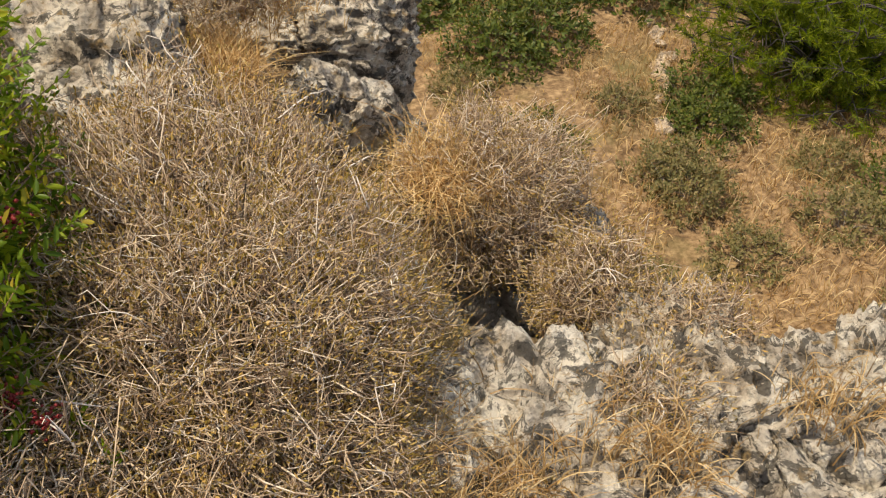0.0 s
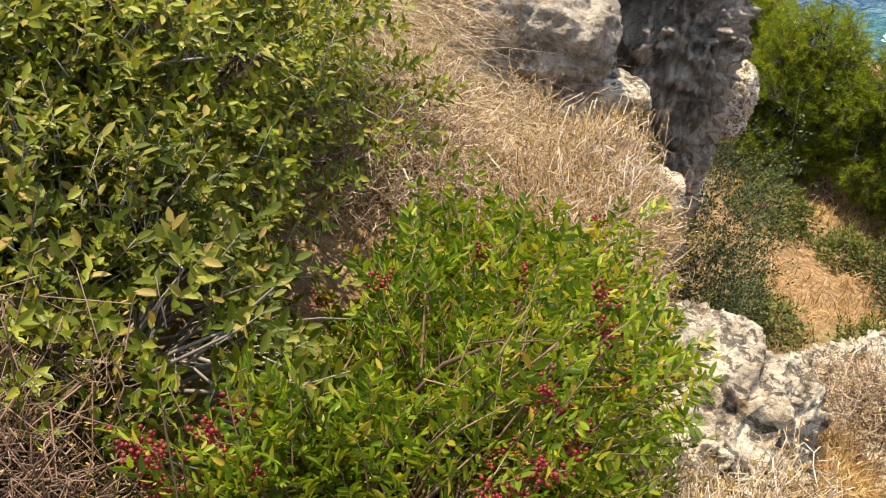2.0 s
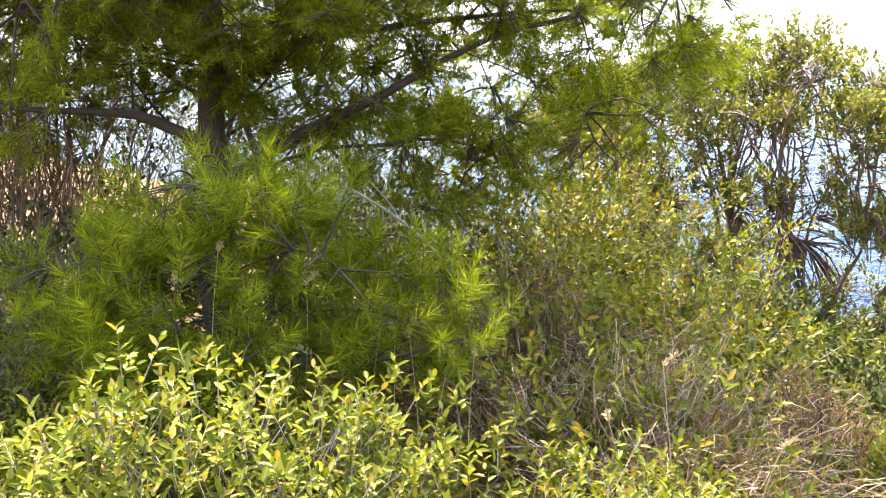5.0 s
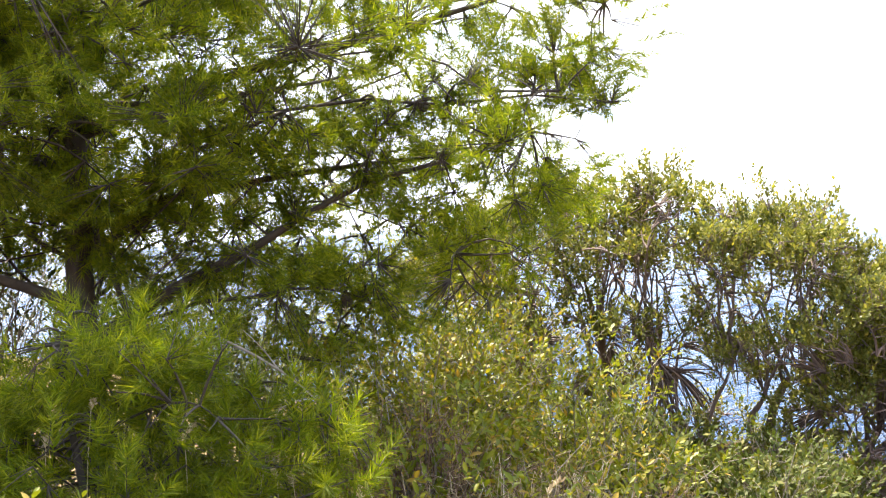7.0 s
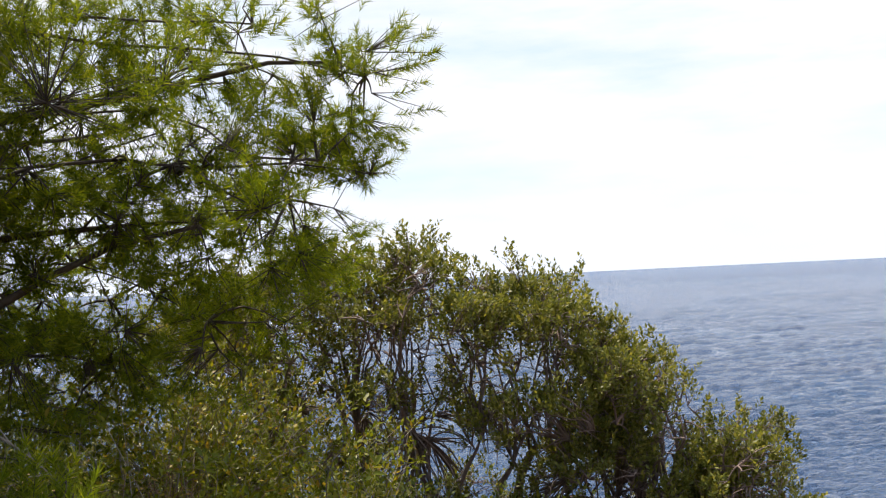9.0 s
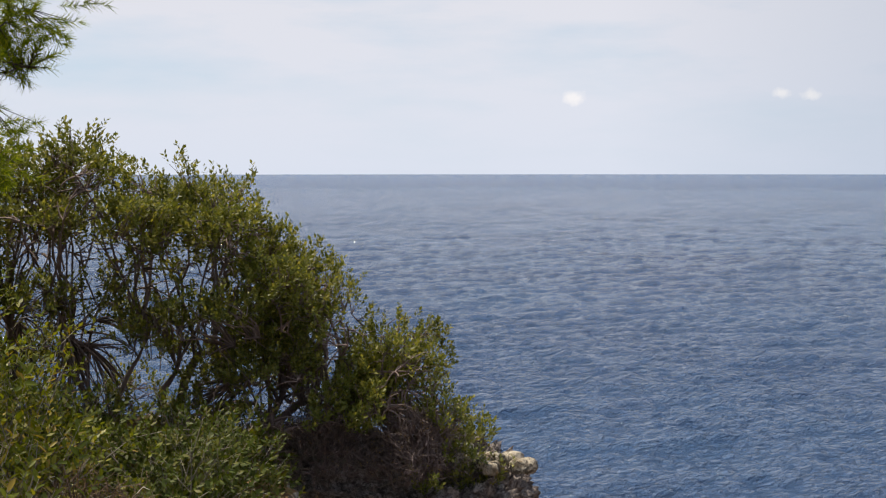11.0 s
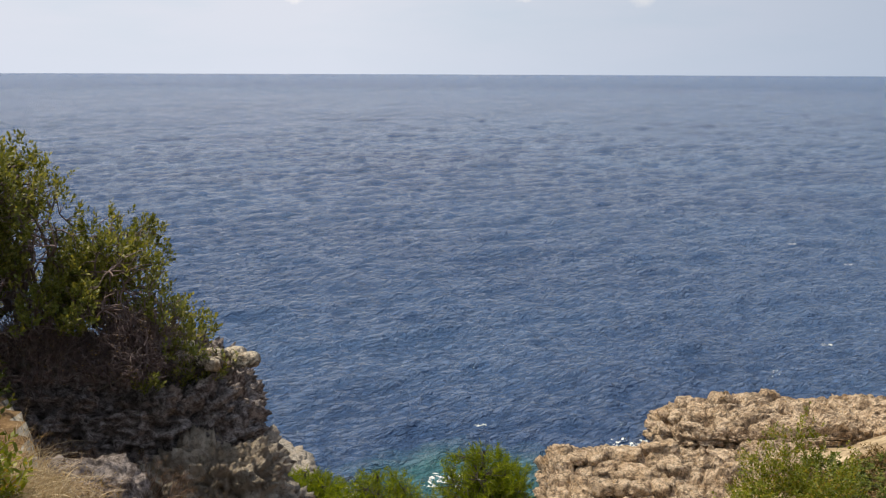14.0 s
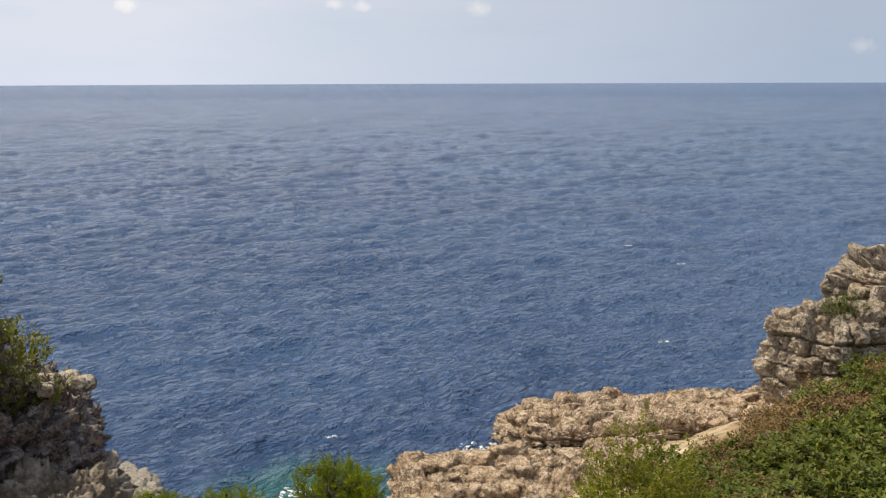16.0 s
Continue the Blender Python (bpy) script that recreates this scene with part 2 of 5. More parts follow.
def tex_noise(nt, scale, detail=4, rough=0.55, vec=None, distortion=0.0):
    n = nt.nodes.new("ShaderNodeTexNoise")
    n.inputs["Scale"].default_value, n.inputs["Detail"].default_value = scale, detail
    n.inputs["Roughness"].default_value, n.inputs["Distortion"].default_value = rough, distortion
    if vec is not None:
        nt.links.new(vec, n.inputs["Vector"])
    return n.outputs["Fac"]


def world_pos(nt):
    return nt.nodes.new("ShaderNodeNewGeometry").outputs["Position"]


def mixc(nt, fac, a, b, mode="MIX"):
    m = nt.nodes.new("ShaderNodeMix")
    m.data_type, m.blend_type = "RGBA", mode
    for key, val in (("Factor", fac), ("A", a), ("B", b)):
        s = m.inputs[key]
        if hasattr(val, "links"):
            nt.links.new(val, s)
        elif key == "Factor":
            s.default_value = val
        else:
            s.default_value = (*val, 1)
    return m.outputs["Result"]


def maprange(nt, v, a, b, lo=0.0, hi=1.0):
    m = nt.nodes.new("ShaderNodeMapRange")
    m.inputs["From Min"].default_value, m.inputs["From Max"].default_value = a, b
    m.inputs["To Min"].default_value, m.inputs["To Max"].default_value = lo, hi
    nt.links.new(v, m.inputs["Value"])
    return m.outputs["Result"]


def bump(nt, bsdf, height, strength, dist):
    b = nt.nodes.new("ShaderNodeBump")
    b.inputs["Strength"].default_value, b.inputs["Distance"].default_value = strength, dist
    nt.links.new(height, b.inputs["Height"])
    nt.links.new(b.outputs["Normal"], bsdf.inputs["Normal"])
    return b


def foliage(name, stops, rough=0.45, through=0.35, warm=(1.25, 1.15, 0.45), gloss=0.28):
    """Leaves: a colour for each leaf out of stops, gloss, and light that comes through."""
    m, nt, b = material(name)
    g = nt.nodes.new("ShaderNodeNewGeometry")
    col = ramp(nt, g.outputs["Random Per Island"], stops)
    big = maprange(nt, tex_noise(nt, 2.2, 3, vec=g.outputs["Position"]), 0.3, 0.7, 0.75, 1.15)
    hs = nt.nodes.new("ShaderNodeHueSaturation")
    nt.links.new(col, hs.inputs["Color"])
    nt.links.new(big, hs.inputs["Value"])
    nt.links.new(hs.outputs["Color"], b.inputs["Base Color"])
    b.inputs["Roughness"].default_value = rough
    b.inputs["Specular IOR Level"].default_value = gloss
    tr = nt.nodes.new("ShaderNodeBsdfTranslucent")
    nt.links.new(mixc(nt, 1.0, hs.outputs["Color"], warm, "MULTIPLY"), tr.inputs["Color"])
    mx = nt.nodes.new("ShaderNodeMixShader")
    mx.inputs["Fac"].default_value = through
    nt.links.new(b.outputs["BSDF"], mx.inputs[1])
    nt.links.new(tr.outputs["BSDF"], mx.inputs[2])
    nt.links.new(mx.outputs["Shader"], nt.nodes["Material Output"].inputs["Surface"])
    return m


def wood(name, stops, scale=30.0):
    m, nt, b = material(name)
    g = nt.nodes.new("ShaderNodeNewGeometry")
    n = tex_noise(nt, scale, 5, vec=g.outputs["Position"])
    add = nt.nodes.new("ShaderNodeMath")
    add.operation = "MULTIPLY_ADD"
    nt.links.new(g.outputs["Random Per Island"], add.inputs[0])
    add.inputs[1].default_value = 0.7
    nt.links.new(maprange(nt, n, 0.3, 0.7, 0.0, 0.3), add.inputs[2])
    nt.links.new(ramp(nt, add.outputs[0], stops), b.inputs["Base Color"])
    b.inputs["Roughness"].default_value = 0.8
    bump(nt, b, n, 0.5, 0.004)
    return m


def limestone(name, light, mid, dark, scale=1.0, lichen_hollow=(0.05, 0.048, 0.042), warm=(0.42, 0.30, 0.17), warm_amount=0.35, spots=1.0, patches=0.0):
    """Weathered karst limestone: pale, pitted, with ochre stains, black lichens and the dark of hollows painted in."""
    m, nt, b = material(name)
    pos = world_pos(nt)
    n1 = tex_noise(nt, 2.3 * scale, 8, 0.62, pos)
    n2 = tex_noise(nt, 11 * scale, 8, 0.68, pos, 0.4)
    n3 = tex_noise(nt, 58 * scale, 7, 0.72, pos, 0.3)
    base = ramp(nt, n2, [(0.34, dark), (0.46, mid), (0.57, light)])
    base = mixc(nt, maprange(nt, n1, 0.48, 0.66, 0, warm_amount), base, warm)
    # dark pits: the shade of small holes, painted into the colour
    vo = nt.nodes.new("ShaderNodeTexVoronoi")
    vo.inputs["Scale"].default_value = 24 * scale
    nt.links.new(pos, vo.inputs["Vector"])
    pit = maprange(nt, vo.outputs["Distance"], 0.08, 0.35, 1, 0)
    mask = maprange(nt, tex_noise(nt, 7 * scale, 6, 0.6, pos, 0.8), 0.50, 0.60, 0, 1)
    mul = nt.nodes.new("ShaderNodeMath")
    mul.operation = "MULTIPLY"
    nt.links.new(pit, mul.inputs[0])
    nt.links.new(mask, mul.inputs[1])
    spot = maprange(nt, n3, 0.525, 0.60, 0, 0.8 * spots)
    base = mixc(nt, spot, base, lichen_hollow)
    base = mixc(nt, maprange(nt, mul.outputs[0], 0, 1, 0, 0.9 * spots), base, lichen_hollow)
    # black patches: lichens, and the shade of voids painted in alongside
    if patches:
        pat = maprange(nt, tex_noise(nt, 17 * scale, 9, 0.74, pos, 0.9), 0.522, 0.542, 0, patches)
        base = mixc(nt, pat, base, (0.024, 0.022, 0.02))
        och = maprange(nt, tex_noise(nt, 26 * scale, 6, 0.65, pos, 0.6), 0.57, 0.66, 0, 0.6)
        base = mixc(nt, och, base, (0.40, 0.26, 0.10))
    nt.links.new(base, b.inputs["Base Color"])
    b.inputs["Roughness"].default_value = 0.92
    b.inputs["Specular IOR Level"].default_value = 0.2
    s = nt.nodes.new("ShaderNodeMath")
    s.operation = "ADD"
    nt.links.new(n2, s.inputs[0])
    nt.links.new(maprange(nt, n3, 0, 1, 0, 0.45), s.inputs[1])
    bump(nt, b, s.outputs[0], 1.0, 0.05 / scale)
    return m


def ground_material():
    """Dry soil with straw on the level, limestone where it is steep."""
    m, nt, b = material("ground")
    g = nt.nodes.new("ShaderNodeNewGeometry")
    pos = g.outputs["Position"]
    n1 = tex_noise(nt, 0.45, 6, 0.6, pos)
    n2 = tex_noise(nt, 9.0, 8, 0.65, pos)
    n3 = tex_noise(nt, 60.0, 4, 0.65, pos)
    soil = ramp(nt, n2, [(0.28, (0.066, 0.040, 0.022)), (0.48, (0.19, 0.12, 0.062)), (0.68, (0.38, 0.26, 0.14))])
    soil = mixc(nt, maprange(nt, n1, 0.52, 0.64, 0, 0.6), soil, (0.13, 0.125, 0.045))
    rock = ramp(nt, n2, [(0.3, (0.10, 0.092, 0.08)), (0.5, (0.30, 0.28, 0.25)), (0.66, (0.46, 0.43, 0.38))])
    rock = mixc(nt, maprange(nt, n3, 0.56, 0.64, 0, 0.7), rock, (0.06, 0.055, 0.05))
    sx = nt.nodes.new("ShaderNodeSeparateXYZ")
    nt.links.new(g.outputs["True Normal"], sx.inputs[0])
    steep = maprange(nt, sx.outputs["Z"], 0.78, 0.55)
    px = nt.nodes.new("ShaderNodeSeparateXYZ")
    nt.links.new(pos, px.inputs[0])
    big = tex_noise(nt, 0.9, 8, 0.65, pos, 0.5)
    shore = ramp(nt, big, [(0.32, (0.10, 0.075, 0.05)), (0.48, (0.36, 0.28, 0.18)), (0.64, (0.52, 0.42, 0.29))])
    soil = mixc(nt, maprange(nt, px.outputs["Z"], -18.6, -19.6), soil, shore)
    nt.links.new(mixc(nt, steep, soil, rock), b.inputs["Base Color"])
    b.inputs["Roughness"].default_value = 0.95
    b.inputs["Specular IOR Level"].default_value = 0.15
    s = nt.nodes.new("ShaderNodeMath")
    s.operation = "ADD"
    nt.links.new(n2, s.inputs[0])
    nt.links.new(maprange(nt, n3, 0, 1, 0, 0.4), s.inputs[1])
    bump(nt, b, s.outputs[0], 0.8, 0.05)
    return m


def water_material():
    m, nt, b = material("sea_water")
    pos = world_pos(nt)
    mp = nt.nodes.new("ShaderNodeMapping")
    mp.vector_type = "TEXTURE"
    mp.inputs["Rotation"].default_value = (0, 0, radians(46))
    mp.inputs["Scale"].default_value = (1.8, 1.0, 1.0)
    nt.links.new(pos, mp.inputs["Vector"])
    w1 = tex_noise(nt, 0.30, 3, 0.5, mp.outputs["Vector"], 0.6)
    w2 = tex_noise(nt, 0.75, 4, 0.55, mp.outputs["Vector"], 0.8)
    w3 = tex_noise(nt, 2.0, 4, 0.6, mp.outputs["Vector"], 0.5)
    w0 = tex_noise(nt, 0.11, 3, 0.55, mp.outputs["Vector"], 0.5)
    far = nt.nodes.new("ShaderNodeMath")
    far.operation, far.inputs[1].default_value = "MULTIPLY_ADD", 2.2
    nt.links.new(tex_noise(nt, 0.03, 3, 0.6, mp.outputs["Vector"], 0.4), far.inputs[0])
    nt.links.new(w2, far.inputs[2])
    hh = nt.nodes.new("ShaderNodeMath")
    hh.operation = "MULTIPLY_ADD"
    nt.links.new(w0, hh.inputs[0])
    hh.inputs[1].default_value = 1.8
    nt.links.new(far.outputs[0], hh.inputs[2])
    h = nt.nodes.new("ShaderNodeMath")
    h.operation = "MULTIPLY_ADD"
    nt.links.new(w1, h.inputs[0])
    h.inputs[1].default_value = 1.9
    nt.links.new(hh.outputs[0], h.inputs[2])
    h2 = nt.nodes.new("ShaderNodeMath")
    h2.operation = "MULTIPLY_ADD"
    nt.links.new(w3, h2.inputs[0])
    h2.inputs[1].default_value = 1.4
    nt.links.new(h.outputs[0], h2.inputs[2])
    bump(nt, b, h2.outputs[0], 1.0, 1.2)
    patch = tex_noise(nt, 0.02, 4, 0.6, pos)
    col = ramp(nt, patch, [(0.35, (0.048, 0.094, 0.212)), (0.65, (0.066, 0.130, 0.272))])
    # pale green shallows over sand by the shore
    far_off = nt.nodes.new("ShaderNodeVectorMath")
    far_off.operation = "DISTANCE"
    far_off.inputs[1].default_value = (1.5, 57.5, SEA)
    nt.links.new(pos, far_off.inputs[0])
    ragged = nt.nodes.new("ShaderNodeMath")
    ragged.operation = "MULTIPLY_ADD"
    nt.links.new(tex_noise(nt, 0.35, 4, 0.6, pos), ragged.inputs[0])
    ragged.inputs[1].default_value = 7.0
    nt.links.new(far_off.outputs["Value"], ragged.inputs[2])
    col = mixc(nt, maprange(nt, ragged.outputs[0], 12.0, 6.0, 0, 0.75), col, (0.05, 0.19, 0.17))
    nt.links.new(col, b.inputs["Base Color"])
    # far waves are too small to stand out and count as a rougher surface
    off = nt.nodes.new("ShaderNodeVectorMath")
    off.operation = "LENGTH"
    nt.links.new(pos, off.inputs[0])
    nt.links.new(maprange(nt, off.outputs["Value"], 350, 1500, 0.08, 0.24), b.inputs["Roughness"])
    b.inputs["IOR"].default_value = 1.33
    return m


GROUND = ground_material()
WATER = water_material()
ROCK_PALE = limestone("limestone_pale", (0.80, 0.73, 0.62), (0.55, 0.475, 0.385), (0.13, 0.108, 0.085), spots=0.6, patches=0.78)
ROCK_BLOCK = limestone("limestone_block", (0.56, 0.51, 0.45), (0.40, 0.36, 0.315), (0.17, 0.15, 0.13), 0.8, spots=0.6, warm_amount=0.2, patches=0.35)
ROCK_CLIFF = limestone("limestone_cliff", (0.54, 0.49, 0.43), (0.34, 0.30, 0.265), (0.11, 0.094, 0.08), 0.5, spots=0.5, warm_amount=0.3)
ROCK_GREY = limestone("limestone_grey", (0.40, 0.37, 0.33), (0.26, 0.24, 0.215), (0.085, 0.078, 0.072), 0.8, spots=0.7, warm_amount=0.25)
# darker limestone: the shade on the outcrop under the tree is in its colours
ROCK_SHADED = limestone("limestone_shaded", (0.36, 0.32, 0.315), (0.14, 0.12, 0.118), (0.038, 0.031, 0.032), 2.8, spots=0.9, warm=(0.18, 0.11, 0.065), warm_amount=0.3)
ROCK_SHORE = limestone("limestone_shore", (0.76, 0.615, 0.465), (0.54, 0.41, 0.29), (0.14, 0.10, 0.072), 0.15, warm=(0.52, 0.33, 0.16), spots=0.9, patches=0.5)
ROCK_CRAG = limestone("limestone_crag", (0.62, 0.54, 0.44), (0.40, 0.335, 0.26), (0.12, 0.092, 0.07), 0.16, warm=(0.46, 0.30, 0.15), spots=0.8, patches=0.45)
LENTISK = foliage("lentisk_leaf", [(0, (0.055, 0.105, 0.008)), (0.5, (0.145, 0.225, 0.013)), (0.85, (0.28, 0.34, 0.023)), (1, (0.38, 0.28, 0.04))], 0.42, 0.40, gloss=0.2)
THICKET = foliage("thicket_leaf", [(0, (0.098, 0.13, 0.009)), (0.5, (0.178, 0.212, 0.016)), (0.85, (0.28, 0.28, 0.03)), (1, (0.36, 0.24, 0.05))], 0.42, 0.42)
BROAD = foliage("broad_leaf", [(0, (0.070, 0.095, 0.009)), (0.5, (0.155, 0.190, 0.016)), (0.85, (0.28, 0.29, 0.036)), (1, (0.36, 0.26, 0.09))], 0.42, 0.34, gloss=0.2)
# copy of the broad leaf with the shrub's own shade put into its colours
BROAD_SHADED = foliage("shaded_broad_leaf", [(0, (0.042, 0.058, 0.007)), (0.5, (0.095, 0.118, 0.011)), (0.85, (0.19, 0.20, 0.028)), (1, (0.30, 0.21, 0.07))], 0.45, 0.3, gloss=0.15)
OAK = foliage("tree_leaf", [(0, (0.085, 0.102, 0.024)), (0.6, (0.155, 0.178, 0.040)), (1, (0.31, 0.30, 0.09))], 0.42, 0.45, gloss=0.25)
NEEDLE = foliage("pine_needle", [(0, (0.085, 0.125, 0.009)), (0.6, (0.16, 0.21, 0.013)), (1, (0.32, 0.34, 0.028))], 0.5, 0.6, (1.3, 1.3, 0.42))
BUSH = foliage("bush_leaf", [(0, (0.050, 0.072, 0.010)), (0.6, (0.082, 0.112, 0.016)), (1, (0.16, 0.155, 0.03))], 0.55, 0.3)
OLIVE_LEAF = foliage("olive_leaf", [(0, (0.10, 0.10, 0.035)), (0.6, (0.17, 0.145, 0.05)), (1, (0.26, 0.20, 0.09))], 0.6, 0.25)
RUSSET_LEAF = foliage("russet_leaf", [(0, (0.10, 0.065, 0.030)), (0.6, (0.19, 0.125, 0.055)), (1, (0.28, 0.20, 0.09))], 0.6, 0.25)
MAQUIS = foliage("maquis_leaf", [(0, (0.065, 0.090, 0.012)), (0.6, (0.115, 0.150, 0.020)), (1, (0.20, 0.20, 0.04))], 0.55, 0.3)
# dark evergreen leaf, with the shade of cliff and pine put into its colour
SHADED_DARK_LEAF = foliage("shaded_dark_leaf", [(0, (0.020, 0.033, 0.007)), (0.6, (0.036, 0.054, 0.010)), (1, (0.080, 0.092, 0.020))], 0.5, 0.2)
STRAW = foliage("straw", [(0, (0.29, 0.17, 0.06)), (0.5, (0.50, 0.33, 0.14)), (1, (0.68, 0.53, 0.30))], 0.6, 0.25, (1.1, 1.0, 0.8))
PALE_STRAW = foliage("pale_straw", [(0, (0.38, 0.30, 0.19)), (0.5, (0.54, 0.45, 0.31)), (1, (0.70, 0.62, 0.47))], 0.6, 0.25, (1.1, 1.0, 0.8))
TWIG = wood("dry_twig", [(0, (0.085, 0.050, 0.032)), (0.35, (0.26, 0.175, 0.108)), (0.7, (0.50, 0.385, 0.265)), (1, (0.76, 0.67, 0.56))])
TWIG_BROWN = wood("brown_twig", [(0, (0.055, 0.028, 0.020)), (0.5, (0.15, 0.085, 0.052)), (1, (0.30, 0.21, 0.15))])
STICK = wood("bleached_stick", [(0, (0.42, 0.36, 0.31)), (0.5, (0.58, 0.51, 0.45)), (1, (0.74, 0.69, 0.63))])
TWIG_LEAF = foliage("dry_leaf", [(0, (0.11, 0.075, 0.018)), (0.35, (0.26, 0.19, 0.045)), (0.7, (0.46, 0.29, 0.085)), (1, (0.56, 0.44, 0.24))], 0.6, 0.25)
BARK = wood("bark", [(0, (0.020, 0.015, 0.014)), (0.5, (0.042, 0.033, 0.029)), (1, (0.09, 0.075, 0.067))])
BRANCH = wood("branch_grey", [(0, (0.10, 0.085, 0.07)), (0.5, (0.20, 0.175, 0.15)), (1, (0.36, 0.33, 0.29))])
STEM_DARK = wood("stem_dark", [(0, (0.075, 0.050, 0.050)), (0.5, (0.145, 0.105, 0.10)), (1, (0.27, 0.21, 0.205))])
BERRY, _nt, _b = material("berry")
_b.inputs["Base Color"].default_value, _b.inputs["Roughness"].default_value = (0.17, 0.008, 0.009, 1), 0.65


# ---------------------------------------------------------------- the lie of the land
EDGE = np.array([(60, -200), (30, -60), (9, -12), (3.5, -3), (1.9, 0.0), (1.55, 0.75), (1.2, 1.22), (0.64, 1.28), (0.68, 1.75), (1.0, 2.2),
                 (0.9, 2.7), (0.6, 2.85), (0.1, 2.6), (-0.4, 2.85), (-0.85, 3.5), (-1.45, 4.3), (-2.1, 5.2), (-2.8, 6.2), (-3.2, 8), (-3.4, 11),
                 (-3.8, 15), (-4, 25), (-7, 40), (-10, 52), (-18, 62), (-40, 70), (-120, 80), (-400, 120), (-400, -200)], float)


def edge_distance(x, y):
    """Metres from the brink of the cliff, positive on the cliff top."""
    d = np.full(x.shape, 1e9)
    inside = np.zeros(x.shape, bool)
    for (ax, ay), (bx, by) in zip(EDGE, np.roll(EDGE, -1, 0)):
        ex, ey = bx - ax, by - ay
        t = np.clip(((x - ax) * ex + (y - ay) * ey) / (ex * ex + ey * ey), 0, 1)
        d = np.minimum(d, np.hypot(x - ax - t * ex, y - ay - t * ey))
        inside ^= ((ay > y) != (by > y)) & (x < ex * (y - ay) / (ey if ey else 1e-9) + ax)
    return np.where(inside, d, -d)


def cliff_top(x, y):
    z = -1.68 + 0.12 * np.clip(-x - 0.3, 0, 3) - 0.55 * np.clip(x - 0.15, 0, 1.1) - 0.42 * smooth(1.5, 1.95, y) * smooth(-0.55, -0.15, x) * (1 - smooth(4, 6, y))
    z = z - 0.42 * np.exp(-((x + 0.95) / 0.36) ** 2 - ((y - 3.05) / 0.42) ** 2)
    z = z - 0.55 * np.clip(np.hypot(x, y) - 6.3, 0, 30) * smooth(-2, 3, y) * (1 - smooth(-3.5, -2.0, x))
    return z - np.clip(y - 5.6, 0, 30) * 0.75 * smooth(-3.5, -2.0, x) - 0.02 * np.clip(-y - 5, 0, 500)


def valley(x, y):
    z = -9.4 - 0.21 * np.clip(y, -30, 62) + 0.30 * np.clip(x - 16, 0, 60) * (1 - 0.55 * smooth(52, 64, y))
    return z - 0.6 * np.clip(y - 62, 0, 25) - 0.30 * np.clip(y - 46, 0, 14) * (1 - smooth(11, 16, x))


def land(x, y):
    x, y = np.asarray(x, float), np.asarray(y, float)
    p = np.stack([x, y, 0 * x], -1).reshape(-1, 3)
    far = smooth(4, 20, np.hypot(x, y))
    s = edge_distance(x, y) + (fbm(p * 1.3, 3, 3) * 0.12).reshape(x.shape) + far * (fbm(p * 0.25, 3, 5) * 0.8).reshape(x.shape)
    top = cliff_top(x, y) + (fbm(p * 1.1, 4, 7) * 0.05).reshape(x.shape)
    val = valley(x, y) + (fbm(p * 0.22, 4, 9) * 0.55).reshape(x.shape)
    k = smooth(-0.35 - 1.6 * far, 0.12, s)
    return val + (np.maximum(top, val) - val) * k


def axis(near, fine, far, grow=1.12):
    a, step = [0.0], fine
    while a[-1] < far:
        if a[-1] > near:
            step *= grow
        a.append(a[-1] + step)
    return np.array(a)


def grid_mesh(name, xs, ys, height, mat):
    X, Y = np.meshgrid(xs, ys)
    V = np.stack([X, Y, height(X, Y)], -1).reshape(-1, 3)
    i = np.arange(len(V)).reshape(X.shape)
    F = np.stack([i[:-1, :-1], i[:-1, 1:], i[1:, 1:], i[1:, :-1]], -1).reshape(-1, 4)
    return mesh_from(name, V, F, mat)


_xs = np.concatenate([-axis(4.2, 0.07, 330)[:0:-1], axis(6.0, 0.08, 330)])
_ys = np.concatenate([-axis(9.0, 0.11, 180, 1.14)[:0:-1], axis(6.5, 0.07, 130, 1.035)])
tagged(part("ground", grid_mesh("ground", _xs, _ys, land, GROUND)), "dry stony cliff top falling to a scrubby valley and shore", "ground", kind="structure")

def sea_mesh():
    """A disc out to the horizon, closely meshed on the seaward side and ruffled by wind waves."""
    r = [8.0, 30.0, 48.0]
    while r[-1] < 1600:
        r.append(r[-1] + max(0.30, r[-1] ** 2 / 38000.0))
    r = np.array(r + list(np.geomspace(1700, 4930, 14)))
    th = np.radians(np.concatenate([np.linspace(-40, 36, 500), np.linspace(40, 316, 50)]))
    R, T = np.meshgrid(r, th, indexing="ij")
    x, y = (R * np.sin(T)).ravel(), (R * np.cos(T)).ravel()
    z = 0
    for lu, lv, a, k, turn in ((34, 15, 0.26, 8, 46), (17, 8, 0.17, 1, 42), (8.5, 4.2, 0.16, 2, 50), (6.0, 2.7, 0.16, 3, 40), (4.0, 1.8, 0.15, 4, 56), (2.4, 1.2, 0.11, 5, 32), (1.4, 0.8, 0.07, 6, 62), (0.9, 0.6, 0.045, 7, 10)):
        c, n = math.cos(radians(turn)), math.sin(radians(turn))
        u, v = x * c + y * n, y * c - x * n
        w = vnoise(np.column_stack([u / lu, v / lv, 0 * u + k * 7.1]), 40 + k)
        z = z - a * (0.5 - np.abs(w) + 0.8 * w) * 1.2 * (1 - smooth(lv * 110, lv * 330, R.ravel()))
    V = np.column_stack([x, y, SEA + z - 0.15])
    i = np.arange(len(V)).reshape(R.shape)
    F = np.stack([i[:-1], np.roll(i[:-1], -1, 1), np.roll(i[1:], -1, 1), i[1:]], -1).reshape(-1, 4)
    return mesh_from("water", V, [F], WATER)


